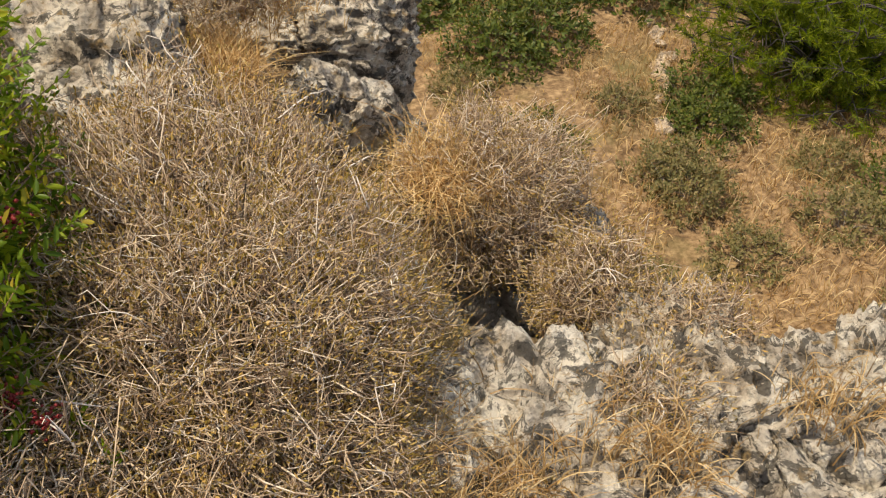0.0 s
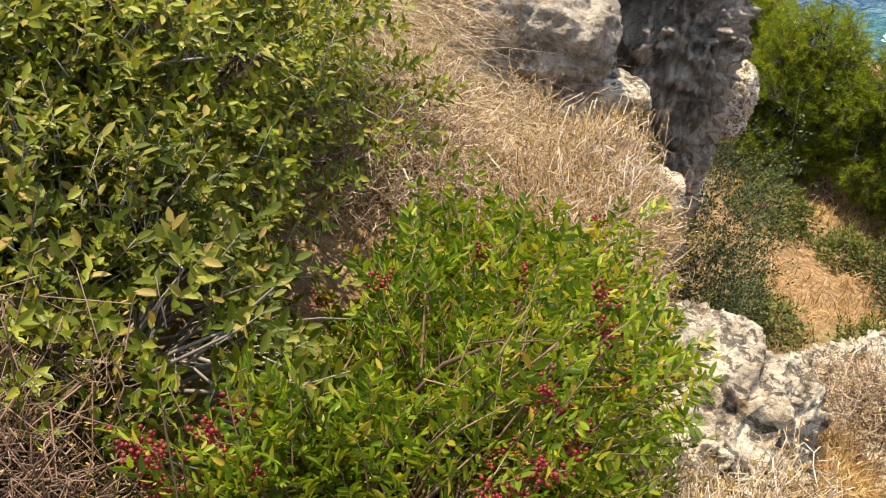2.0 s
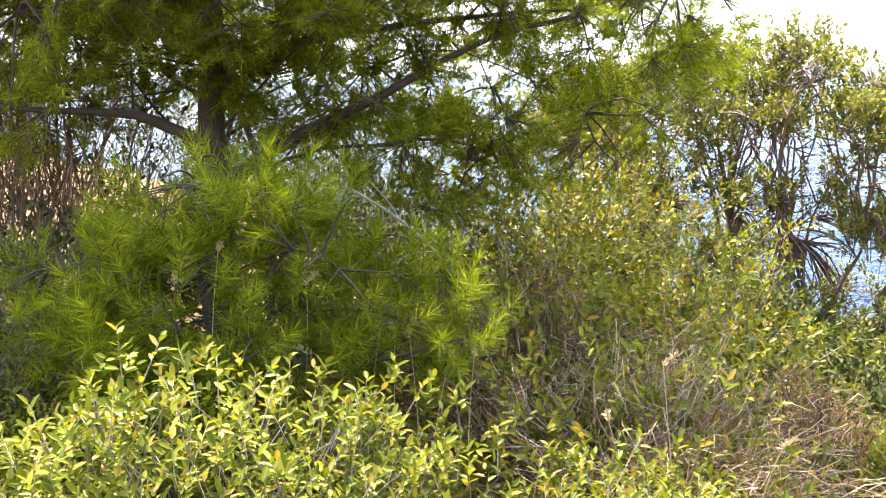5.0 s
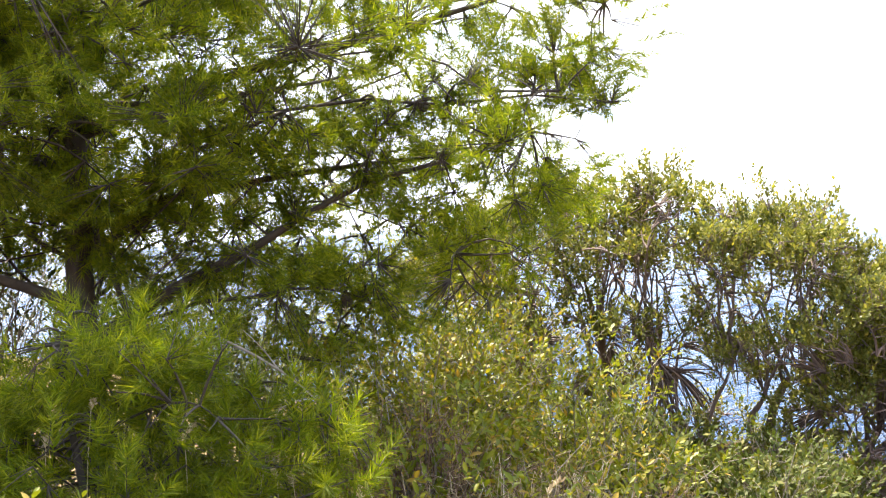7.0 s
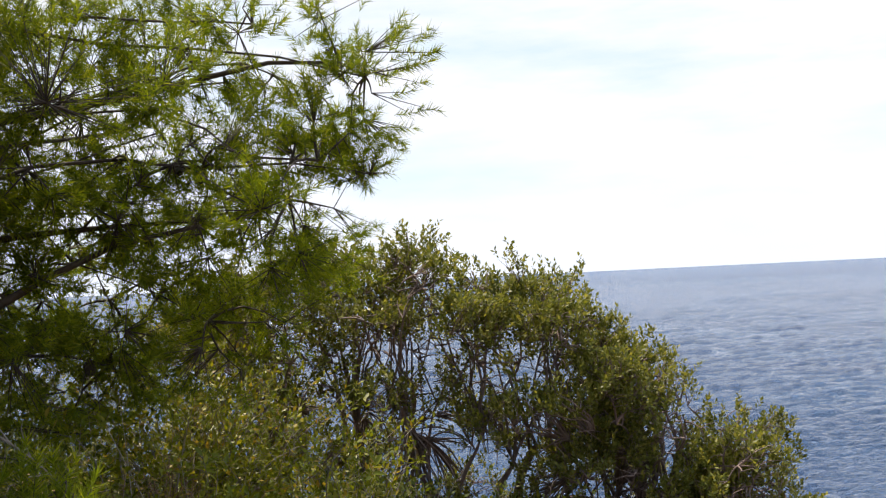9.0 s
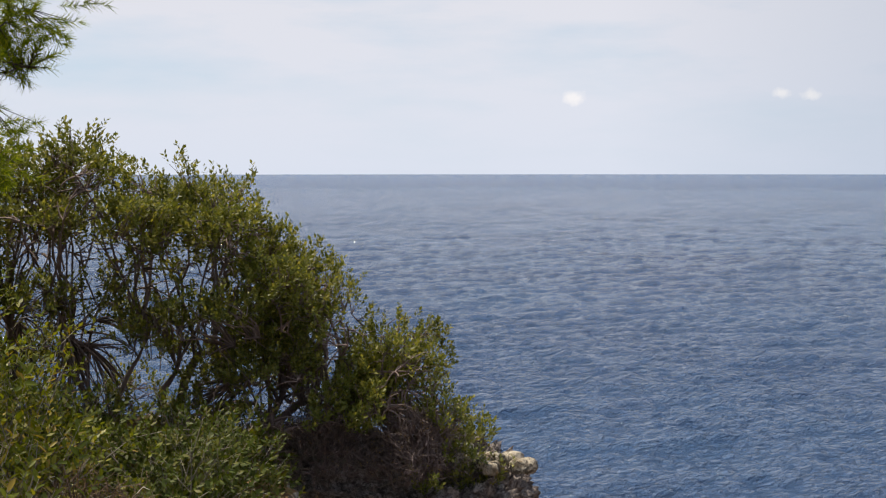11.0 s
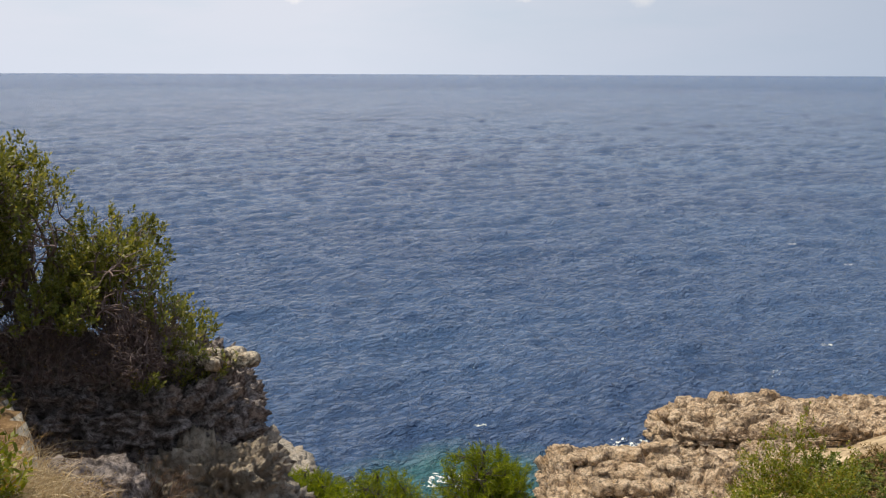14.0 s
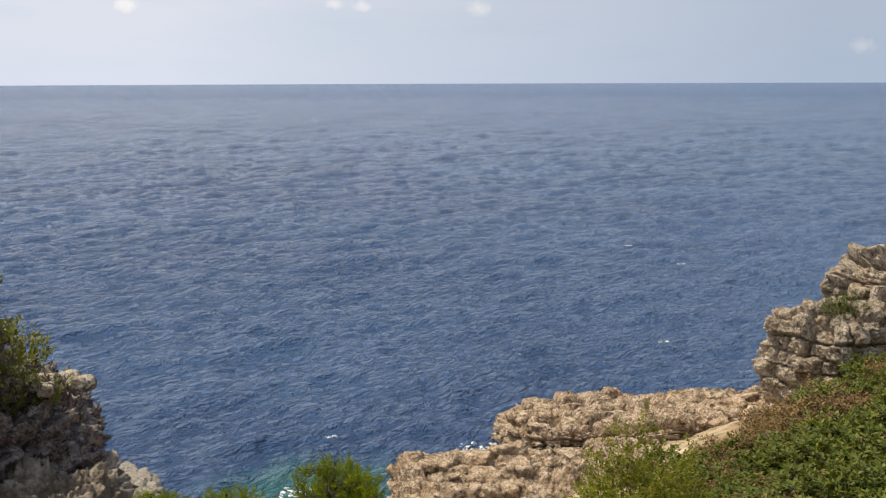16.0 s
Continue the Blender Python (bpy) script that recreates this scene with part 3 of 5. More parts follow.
tagged(part("water", sea_mesh()), "deep blue rippled sea reaching the horizon", "sea", kind="structure")


# ---------------------------------------------------------------- rocks
def rock(name, at, size, label, mat, seed, turn=0.0, tilt=(0, 0), rough=0.12, box=3.0, cells=2.2, pits=0.03, res=40, strata=0.0, fine=1.0, category="rock", group="", flat=1.0, second=0.0, blocks=None):
    """A weathered block: a rounded box, cracked into cells, with strata and pits. at: centre; size: full extents."""
    bm = bmesh.new()
    bmesh.ops.create_cube(bm, size=2)
    bmesh.ops.subdivide_edges(bm, edges=bm.edges[:], cuts=res - 1, use_grid_fill=True)
    V = np.array([v.co for v in bm.verts])
    F = np.array([[v.index for v in f.verts] for f in bm.faces])
    F = F[V[F][:, :, 2].max(1) > -0.999]      # open underneath, where it stands in the ground
    bm.free()
    n = unit(V)
    r = (np.abs(n) ** box).sum(1) ** (-1 / box)
    half = np.array(size) / 2
    P = n * r[:, None] * half
    m = half.mean()
    q = P + seed * 13.7
    d1, d2, idn = worley(q * cells / m * 0.5 + 0.35 * np.stack([vnoise(q * 1.5 / m, k) for k in (1, 2, 3)], 1), seed)
    disp = rough * m * (fbm(q * 1.1 / m, 3, seed) * 1.0 + (0.25 if blocks else 1.0) * ((idn - 0.5) * 1.1 - 0.7 * np.exp(-((d2 - d1) / 0.06) ** 2)))
    if second:
        e1, e2, ide = worley(q * np.array([1, 1, flat]) * cells * 1.25 / m + 0.25 * np.stack([vnoise(q * 3.0 / m, k) for k in (4, 5, 6)], 1), seed + 2)
        disp = disp + second * m * ((ide - 0.5) - 0.9 * np.exp(-((e2 - e1) / 0.07) ** 2))
    if blocks:
        bx, bz, amp = blocks
        warp = [0.45 * vnoise(q * 0.6 / bx, seed + k) + 0.12 * vnoise(q * 2.5 / bx, seed + k) for k in (11, 12, 13)]
        lay = P[:, 2] / bz + 0.8 * warp[2]
        k = np.floor(lay).astype(np.int64)
        u = P[:, 0] / bx + 5.0 * _hash(k, 0 * k, 0 * k, seed) + warp[0]
        v = P[:, 1] / bx + 5.0 * _hash(k, 0 * k + 1, 0 * k, seed) + warp[1]
        iu, iv = np.floor(u).astype(np.int64), np.floor(v).astype(np.int64)
        gap = np.min([np.abs(c - np.round(c)) for c in (u, v, lay)], axis=0)
        lean = (u - iu - 0.5) * (_hash(iu, iv, k, seed + 2) - 0.5) + (v - iv - 0.5) * (_hash(iu, iv, k, seed + 3) - 0.5)
        disp = disp + amp * (_hash(iu, iv, k, seed + 1) - 0.5 + 1.1 * lean - 0.55 * np.exp(-(gap / 0.07) ** 2))
    if strata:
        lay = P[:, 2] / strata + 0.8 * vnoise(q * 0.8 / m, seed + 5)
        disp = disp + rough * m * 0.7 * (_hash(np.floor(lay).astype(np.int64), 0 * np.floor(lay).astype(np.int64), 0 * np.floor(lay).astype(np.int64), seed) - 0.5)
    crest = sum(a * ((1 - np.abs(vnoise(q * f * fine * np.array([0.85, 1.2, 1.5]) + a, seed + 8))) ** 2 - 0.45) for f, a in ((5, 1.5), (11, 1.1), (23, 0.75), (41, 0.5)))
    disp = disp + pits * (crest - 1.2 * np.clip(vnoise(q * 19.0 * fine, seed + 3) - 0.15, 0, 1))
    if blocks:
        n = unit(np.sign(P) * np.abs(P / half) ** (box - 1) / half)
        P = P + n * disp[:, None]
    else:
        P = P + n * disp[:, None] * np.minimum(1.0, 1.1 * half / m)
    ob = new(name, mesh_from(name, P, F, mat, flat=bool(blocks) and size[0] > 3))
    ob.matrix_world = pose(*at, tilt[0], tilt[1], turn)
    return tagged(ob, label, category, group)


# ---------------------------------------------------------------- plants
def dome_points(n, radii, rng, inner=0.7, lumps=0.18, seed=0, zmin=0.05):
    """Points near the skin of an uneven dome over (0, 0, 0), and the way outwards."""
    d = unit(rng.normal(size=(n * 2, 3)))
    d[:, 2] = np.abs(d[:, 2])
    d = d[d[:, 2] > zmin][:n]
    k = rng.uniform(inner, 1.0, len(d)) * (1 + lumps * fbm(d * 2.6 + seed * 3.1, 3, seed))
    return d * k[:, None] * np.array(radii), unit(d / np.array(radii))


def stems(root, tips, rng, k=4, bow=0.12):
    """Curved stems from root to the tips."""
    n = len(tips)
    f = np.linspace(0, 1, k)[None, :, None]
    root = np.broadcast_to(np.asarray(root, float), (n, 3))
    mid = rng.normal(0, bow, (n, 1, 3)) * np.linalg.norm(tips - root, axis=1)[:, None, None]
    lift = np.array([0, 0, 0.08]) * np.linalg.norm(tips - root, axis=1)[:, None, None]
    return root[:, None] * (1 - f) + tips[:, None] * f + (mid + lift) * np.sin(np.pi * f)


def twiggy_shrub(name, at, radii, n, label, seed, leaf=0.25, turn=0.0, twig=0.0014, leaf_mat=None, twig_mat=None, leaf_size=0.011, group="", sticks=0):
    """A dry cushion: a thicket of thin grey twigs with a few small leaves."""
    rng = np.random.RandomState(seed)
    t = thing(name, label, "shrub", group, at)
    t.rotation_euler[2] = radians(turn)
    tips, out = dome_points(n, radii, rng, 0.60, 0.26, seed)
    foot = tips * rng.uniform(0.62, 0.9, (len(tips), 1)) * np.array([1, 1, 0.85]) + rng.normal(0, 0.035, tips.shape)
    main = stems(foot, tips + out * 0.02, rng, 4, 0.30)
    side = unit(out * 0.6 + rng.normal(0, 0.8, out.shape)) * rng.uniform(0.02, 0.06, (len(tips), 1))
    forks = stems(main[:, 2], main[:, 2] + side, rng, 3, 0.25)
    side2 = unit(out * 0.7 + rng.normal(0, 0.8, out.shape)) * rng.uniform(0.015, 0.045, (len(tips), 1))
    forks2 = stems(main[:, 3], main[:, 3] + side2, rng, 2, 0.15)
    g = join(tubes(main, twig * rng.uniform(0.7, 1.6, len(main)), twig * 0.6), tubes(forks, twig * 0.8, twig * 0.45), tubes(forks2, twig * 0.7, twig * 0.4))
    part("twig_mass", mesh_from("twig_mass", *g, twig_mat or TWIG), t)
    if sticks:
        i = rng.choice(len(tips), sticks)
        run = unit(np.cross(out[i], rng.normal(size=(sticks, 3))) + 0.35 * out[i]) * rng.uniform(0.05, 0.13, (sticks, 1))
        bare = stems(tips[i] * 0.95 - run * 0.5, tips[i] * 0.97 + run * 0.5, rng, 6, 0.16)
        spur = stems(bare[:, 3], bare[:, 3] + unit(run + 0.09 * rng.normal(size=run.shape)) * 0.05, rng, 3, 0.2)
        part("stick_mass", mesh_from("stick_mass", *join(tubes(bare, twig * rng.uniform(0.8, 1.6, sticks), twig * 0.6, 4), tubes(spur, twig * 1.1, twig * 0.5)), STICK), t, "bleached bare twigs")
    roots = stems(np.zeros(3), foot[: max(30, n // 25)], rng, 4, 0.1)
    part("stem_mass", mesh_from("stem_mass", *tubes(roots, 0.006, 0.003, 4), BRANCH), t)
    k = int(n * leaf * 4)
    i = rng.randint(0, len(tips), k)
    p = forks2[i, 1] + rng.normal(0, 0.012, (k, 3))
    g = leaves(p, unit(out[i] + rng.normal(0, 0.6, (k, 3))), unit(rng.normal(0, 1, (k, 3)) + [0, 0, 1]), leaf_size * rng.uniform(0.6, 1.5, k), leaf_size * 0.3, small=True)
    part("foliage", mesh_from("foliage", *g, leaf_mat or TWIG_LEAF), t)
    return t


def leafy_shrub(name, at, radii, n, label, seed, leaf_l, leaf_w, k=6, shoot=0.07, mat=None, pairs=False, twigs=250, berries=0, inner=0.6, category="shrub", group="", lumps=0.2, wood_mat=None, turn=0.0, small=True, zmin=0.05):
    """A green shrub: stems, shoots with leaves round them (or feathered leaves), and berry clusters."""
    rng = np.random.RandomState(seed)
    t = thing(name, label, category, group, at)
    t.rotation_euler[2] = radians(turn)
    p, out = dome_points(n, radii, rng, inner, lumps, seed, zmin)
    d = unit(out + np.array([0, 0, 0.5]) + rng.normal(0, 0.45, out.shape))
    ln = shoot * rng.uniform(0.7, 1.3, len(p))
    part("foliage", mesh_from("foliage", *shoot_leaves(p, d, ln, k, leaf_l, leaf_w, rng, 1.0, pairs, small=small), mat), t)
    i = rng.randint(0, len(p), twigs)
    main = stems(rng.normal(0, 0.12, (twigs, 3)) * np.array(radii) * [1, 1, 0], p[i], rng, 6 if twigs > 100 else 4, 0.08)
    tw = np.stack([p - d * 0.05, p + d * ln[:, None]], 1)[:: 2 if twigs > 100 else 6]
    part("branch_mass", mesh_from("branch_mass", *join(tubes(main, rng.uniform(0.003, 0.008, twigs), 0.0015, 4), tubes(tw, 0.0016, 0.0008)), wood_mat or BRANCH), t)
    if berries:
        j = rng.choice(np.where((p[:, 2] > 0.35 * radii[2]) & (np.linalg.norm(p / np.array(radii), axis=1) > 0.9))[0], berries)
        c = p[j] + out[j] * rng.uniform(0.0, 0.035, (berries, 1))
        ico = np.array([(0, 0, 1), (1, 0, 0), (0, 1, 0), (-1, 0, 0), (0, -1, 0), (0, 0, -1)], float)
        tri = np.array([(0, 1, 2), (0, 2, 3), (0, 3, 4), (0, 4, 1), (5, 2, 1), (5, 3, 2), (5, 4, 3), (5, 1, 4)])
        b = (c[:, None] + rng.normal(0, 0.011, (berries, 34, 3))).reshape(-1, 3)
        V = (b[:, None] + ico[None] * rng.uniform(0.003, 0.005, (len(b), 1, 1))).reshape(-1, 3)
        F = (np.arange(len(b)) * 6)[:, None, None] + tri[None]
        part("berry_mass", mesh_from("berry_mass", V, F.reshape(-1, 3), BERRY), t, "dark red clusters of small berries")
    return t


def grass_paths(p, rng, h, lean, k=5, wind=(0, 0)):
    n = len(p)
    a = rng.uniform(0, 2 * np.pi, n)
    l = np.abs(rng.normal(lean, lean * 0.5, n))
    hh = h * rng.uniform(0.55, 1.15, n)
    f = np.linspace(0, 1, k)[None, :]
    bx = (np.cos(a) * l + wind[0])[:, None] * hh[:, None] * f ** 1.8
    by = (np.sin(a) * l + wind[1])[:, None] * hh[:, None] * f ** 1.8
    bz = hh[:, None] * (f - 0.35 * f ** 3 * np.minimum(l[:, None] * 1.4, 1.4))
    return p[:, None, :] + np.stack([bx, by, bz], -1)


def grass_tuft(name, at, radii, n, h, label, seed, lean=0.45, width=0.0028, mat=None, wind=(0, 0), drop=None):
    rng = np.random.RandomState(seed)
    q = rng.normal(0, 0.5, (n, 2)) * np.array(radii)
    z = land(at[0] + q[:, 0], at[1] + q[:, 1]) - at[2] if drop is None else np.full(n, drop)
    p = np.column_stack([q, np.clip(z, -0.35, 0.25) - 0.01])
    ob = part(name, mesh_from(name, *ribbons(grass_paths(p, rng, h, lean, 5, wind), width, rng), mat or STRAW))
    ob.location = at
    return tagged(ob, label, "grass", kind="stuff")


def needle_tufts(c, d, rng, per, length, width, spread=0.72):
    """Sprays of needles at c round the twig direction d."""
    n = len(c)
    u, v = frames(d)
    f = rng.uniform(-1.9, 0.7, (n, per, 1))
    phi = rng.uniform(0, 2 * np.pi, (n, per, 1))
    al = spread * (1.25 - 0.7 * np.clip(f, 0, 1)) + rng.normal(0, 0.15, (n, per, 1))
    dd = d[:, None] * np.cos(al) + (u[:, None] * np.cos(phi) + v[:, None] * np.sin(phi)) * np.sin(al)
    p = c[:, None] + d[:, None] * f * length * 0.7
    L = length * rng.uniform(0.7, 1.15, (n, per, 1))
    s = unit(np.cross(dd, rng.normal(size=dd.shape))) * width * 0.5
    V = np.stack([p - s, p + s, p + dd * L], 2).reshape(-1, 3)
    return V, np.arange(len(V)).reshape(-1, 3)


def join_twigs(targets, limbs, rng, k=5):
    """Stems that lead from the nearest point of the limbs (n, k, 3) to each target."""
    pts = limbs[:, limbs.shape[1] // 3:].reshape(-1, 3)
    best, dist = np.zeros(len(targets), int), np.full(len(targets), 1e9)
    for s in range(0, len(pts), 64):
        d = np.linalg.norm(targets[:, None] - pts[None, s:s + 64], axis=2)
        j = d.argmin(1)
        m = d[np.arange(len(targets)), j]
        best, dist = np.where(m < dist, s + j, best), np.minimum(m, dist)
    root = pts[best]
    return stems(root, targets, rng, k, 0.07)


def pine_cone(at, rng, parent):
    """A small closed cone: rings of blunt scales that taper to both ends."""
    f, a = np.meshgrid(np.linspace(0, 1, 9), np.arange(10) * 2 * np.pi / 10, indexing="ij")
    a = a + np.pi / 10 * (np.arange(9) % 2)[:, None]
    r = 0.021 * np.sin(np.pi * (0.06 + 0.9 * f)) ** 0.7 * (1 + 0.16 * (np.arange(9) % 2)[:, None])
    V = np.stack([r * np.cos(a), r * np.sin(a), 0.075 * (f - 0.5)], -1).reshape(-1, 3)
    i = np.arange(90).reshape(9, 10)
    F = np.stack([i[:-1], np.roll(i[:-1], -1, 1), np.roll(i[1:], -1, 1), i[1:]], -1).reshape(-1, 4)
    ob = part("cone", mesh_from("cone", V, F, BARK, flat=True), parent, "brown closed pine cone")
    ob.location, ob.rotation_euler = at, rng.uniform(-1.2, 1.2, 3)


def pine(name, at, label, seed, trunk, lobes, tufts, per, needle, nwidth, girth=0.08, limbs=22, group="", twig=0.0034, clump=0, boughs=(), gaps=None, cones=0):
    """A pine. trunk: points from the foot; lobes: (x, y, z, rx, ry, rz) clouds of foliage; all from the foot."""
    rng = np.random.RandomState(seed)
    t = thing(name, label, "tree", group, at)
    trunk = np.array(trunk, float)
    f = np.linspace(0, 1, 14)
    s = np.linspace(0, 1, len(trunk))
    line = np.stack([np.interp(f, s, trunk[:, j]) for j in range(3)], 1) + fbm(np.column_stack([f * 3, 0 * f, 0 * f]), 2, seed)[:, None] * [0.05, 0.03, 0]
    part("trunk", mesh_from("trunk", *tubes(line[None], girth, girth * 0.25, 9), BARK), t)
    lobes = np.array(lobes, float)
    w = lobes[:, 3] * lobes[:, 4] * lobes[:, 5] * np.where(lobes[:, 2] > 2.6, 0.75, 1.0)
    li = rng.choice(len(lobes), limbs, p=w / w.sum())
    li[: len(lobes)] = np.arange(min(len(lobes), limbs))[: len(li)]
    ends = lobes[li, :3] + rng.normal(0, 0.4, (limbs, 3)) * lobes[li, 3:]
    z0 = np.clip(ends[:, 2] - rng.normal(0.22, 0.32, limbs) * np.linalg.norm(ends[:, :2], axis=1), line[2, 2], line[-2, 2])
    root = np.stack([np.interp(z0, line[:, 2], line[:, j]) for j in range(3)], 1)
    lim = stems(root, ends, rng, 9, 0.09)
    wob = np.stack([vnoise(lim.reshape(-1, 3) * 2.4 + 9.1 * np.repeat(np.arange(limbs), 9)[:, None], k) for k in (1, 2, 3)], 1).reshape(lim.shape)
    lim = lim + wob * 0.09 * trunk[-1, 2] / 4.4 * np.sin(np.pi * np.linspace(0, 1, 9))[None, :, None]
    for one, r in zip(lim, girth * (0.06 + 0.2 * rng.rand(limbs) ** 3)):
        part("limb", mesh_from("limb", *tubes(one[None], r, girth * 0.06, 6), BARK), t)
    for pts, r in boughs:
        pts = np.array(pts, float)
        one = np.stack([np.interp(np.linspace(0, 1, 9), np.linspace(0, 1, len(pts)), pts[:, j]) for j in range(3)], 1)
        one = one + 0.05 * np.stack([vnoise(one * 3.1 + 7.7 * r * 100, k) for k in (4, 5, 6)], 1) * np.linspace(0, 1, 9)[:, None]
        part("limb", mesh_from("limb", *tubes(one[None], r, r * 0.3, 7), BARK), t)
        lim = np.concatenate([lim, one[None]])
    ti = rng.choice(len(lobes), tufts, p=w / w.sum())
    d = unit(rng.normal(size=(tufts, 3)))
    rad = rng.uniform(0.1, 1, tufts) ** 0.45
    tp = lobes[ti, :3] + d * rad[:, None] * lobes[ti, 3:]
    if clump:
        grp = np.arange(tufts) // clump * clump
        tp, d = tp[grp] + rng.normal(0, 1, (tufts, 3)) * np.array([1, 1, 0.6]) * needle * 1.15, unit(d[grp] + rng.normal(0, 0.35, (tufts, 3)))
    keep = fbm(tp * 2.2 / max(lobes[:, 3].mean(), 0.3) + seed, 3, seed) > -0.45
    if gaps is not None:
        keep &= fbm(tp * np.array([3.4, 3.4, 7.5]), 2, seed + 6) > gaps
    tp, d = tp[keep], d[keep]
    for k in range(cones):
        pine_cone(lim[rng.randint(limbs), 6] - [0, 0, 0.03], rng, t)
    si = rng.choice(len(lobes), limbs * 22, p=w / w.sum())
    sub = join_twigs(lobes[si, :3] + unit(rng.normal(size=(len(si), 3))) * rng.uniform(0.2, 0.95, (len(si), 1)) * lobes[si, 3:], lim, rng, 5)
    tw = join_twigs(tp, sub, rng, 2)
    part("branch_mass", mesh_from("branch_mass", *tubes(sub, twig * 2.4, twig * 0.8, 4), BARK), t)
    dirs = unit(0.8 * unit(tw[:, -1] - tw[:, -2]) + 0.5 * d + [0, 0, 0.4])
    part("twig_mass", mesh_from("twig_mass", *tubes(tw, twig, twig * 0.35, 3), BARK), t)
    part("needle_mass", mesh_from("needle_mass", *needle_tufts(tp, dirs, rng, per, needle, nwidth), NEEDLE), t)
    return t


def g(x, y):
    return float(land(np.array([x]), np.array([y]))[0])


# near rocks on the brink
rock("rock_slab", (-0.03, 2.12, -2.11), (0.60, 0.70, 0.50), "pale pitted limestone slab on the cliff brink", ROCK_PALE, 3, 8, (5, 4), res=90, pits=0.022, fine=1.7, strata=0.09)
rock("boulder", (0.54, 2.78, -2.42), (0.82, 0.66, 0.60), "pale limestone boulder with a grey undercut face", ROCK_PALE, 5, -12, (6, 5), res=90, pits=0.022, fine=1.7, strata=0.1)
rock("rock_finger", (0.67, 2.21, -2.30), (0.58, 0.16, 0.21), "narrow knobbly limestone rock against a boulder", ROCK_PALE, 8, 12, (0, 44), res=70, pits=0.018, fine=1.7)
rock("rock_ledge", (0.78, 0.88, -2.20), (0.70, 0.58, 0.62), "pale broken limestone ledge with dry grass", ROCK_PALE, 11, -6, (2, 2), rough=0.12, box=6, res=84, pits=0.024, fine=1.6, cells=3.4)
rock("rock_ledge", (1.13, 1.04, -2.20), (0.36, 0.46, 0.52), "pale limestone knob at the edge of a cleft", ROCK_PALE, 12, 20, (0, 4), rough=0.14, box=4, res=60, pits=0.024, fine=1.6, cells=3.0)
rock("rock_ledge", (1.46, 0.84, -2.26), (0.62, 0.66, 0.62), "rough pale limestone ledge over the valley", ROCK_PALE, 13, 8, (0, -3), rough=0.14, box=5, res=76, pits=0.024, fine=1.6, cells=3.4)
# rock under the tree and along the cliff
rock("rock_block", (-1.10, 3.30, -1.98), (0.64, 0.62, 0.84), "pale grey limestone block with a sheer face", ROCK_BLOCK, 15, 24, (0, 3), rough=0.05, box=6, res=66, pits=0.020)
rock("rock_outcrop", (-2.42, 5.80, -2.32), (2.66, 1.20, 1.62), "grey shaded limestone outcrop under a tree", ROCK_SHADED, 17, 12, (0, 3), rough=0.10, box=4, cells=3.4, pits=0.055, fine=1.6, res=116, blocks=(0.16, 0.30, 0.07))
rock("rock_outcrop", (-1.26, 5.66, -2.80), (0.76, 0.90, 1.76), "lower step of a shaded grey outcrop", ROCK_CLIFF, 18, 12, (0, 2), rough=0.10, box=4, cells=3.4, pits=0.055, fine=1.6, res=70, blocks=(0.13, 0.34, 0.06))
rock("rock_outcrop", (-0.98, 5.52, -3.35), (0.56, 0.80, 2.24), "broken foot of a shaded grey outcrop", ROCK_CLIFF, 20, 12, (0, 2), rough=0.10, box=4, cells=3.4, pits=0.055, fine=1.6, res=60, blocks=(0.13, 0.30, 0.06))
_r = np.random.RandomState(5)
for k in range(11):       # loose pale stones along the outcrop's edge
    f = k / 10
    d = _r.uniform(0.05, 0.11)
    rock("pale_rock", (-1.42 + 0.34 * f + _r.normal(0, 0.02), 5.62 + 0.25 * _r.rand(), -1.50 - 0.05 * f), (d * 1.4, d, d * 0.9), "small pale stone on the edge of an outcrop", ROCK_PALE, 220 + k, _r.uniform(0, 180), res=12, pits=0.006, group="stones on the outcrop")
# the shoulder takes the shade-darkened limestone as well
rock("rock_shoulder", (-1.78, 4.52, -2.22), (0.92, 0.56, 1.04), "grey limestone shoulder beside a green shrub", ROCK_SHADED, 16, 16, (0, 4), rough=0.10, box=4.5, res=64, pits=0.035)
# sheer cliff behind
rock("cliff_buttress", (-1.95, 7.6, -6.6), (1.5, 2.2, 6.4), "sheer grey limestone buttress of the cliff", ROCK_CLIFF, 19, 5, (0, 2), rough=0.16, box=4.5, cells=4.5, pits=0.10, fine=0.35, res=64, strata=0.9, category="cliff")
rock("cliff_buttress", (-2.2, 9.9, -7.6), (1.5, 2.0, 7.0), "narrow grey limestone pillar of the cliff", ROCK_CLIFF, 23, -12, (2, 2), rough=0.16, box=4.5, cells=4.5, pits=0.10, fine=0.35, res=58, strata=0.9, category="cliff")
rock("cliff_buttress", (-2.95, 13.0, -8.6), (2.2, 4.0, 7.4), "lower grey limestone spur of the cliff", ROCK_CLIFF, 21, 8, (0, 0), rough=0.16, box=4.5, cells=4.5, pits=0.10, fine=0.35, res=64, strata=1.0, category="cliff")
rock("pale_rock", (-1.75, 13.3, -6.7), (0.9, 0.9, 1.0), "small pale limestone block on the cliff spur", ROCK_PALE, 25, 10, res=36)
rock("pale_rock", (-0.42, 2.95, -1.98), (0.16, 0.18, 0.20), "small white stone on the brink", ROCK_PALE, 26, 20, res=24, pits=0.008)
rock("pale_rock", (-0.72, 3.35, -1.95), (0.20, 0.2, 0.22), "square white stone among dry twigs", ROCK_PALE, 27, 35, res=24, pits=0.008, box=5)
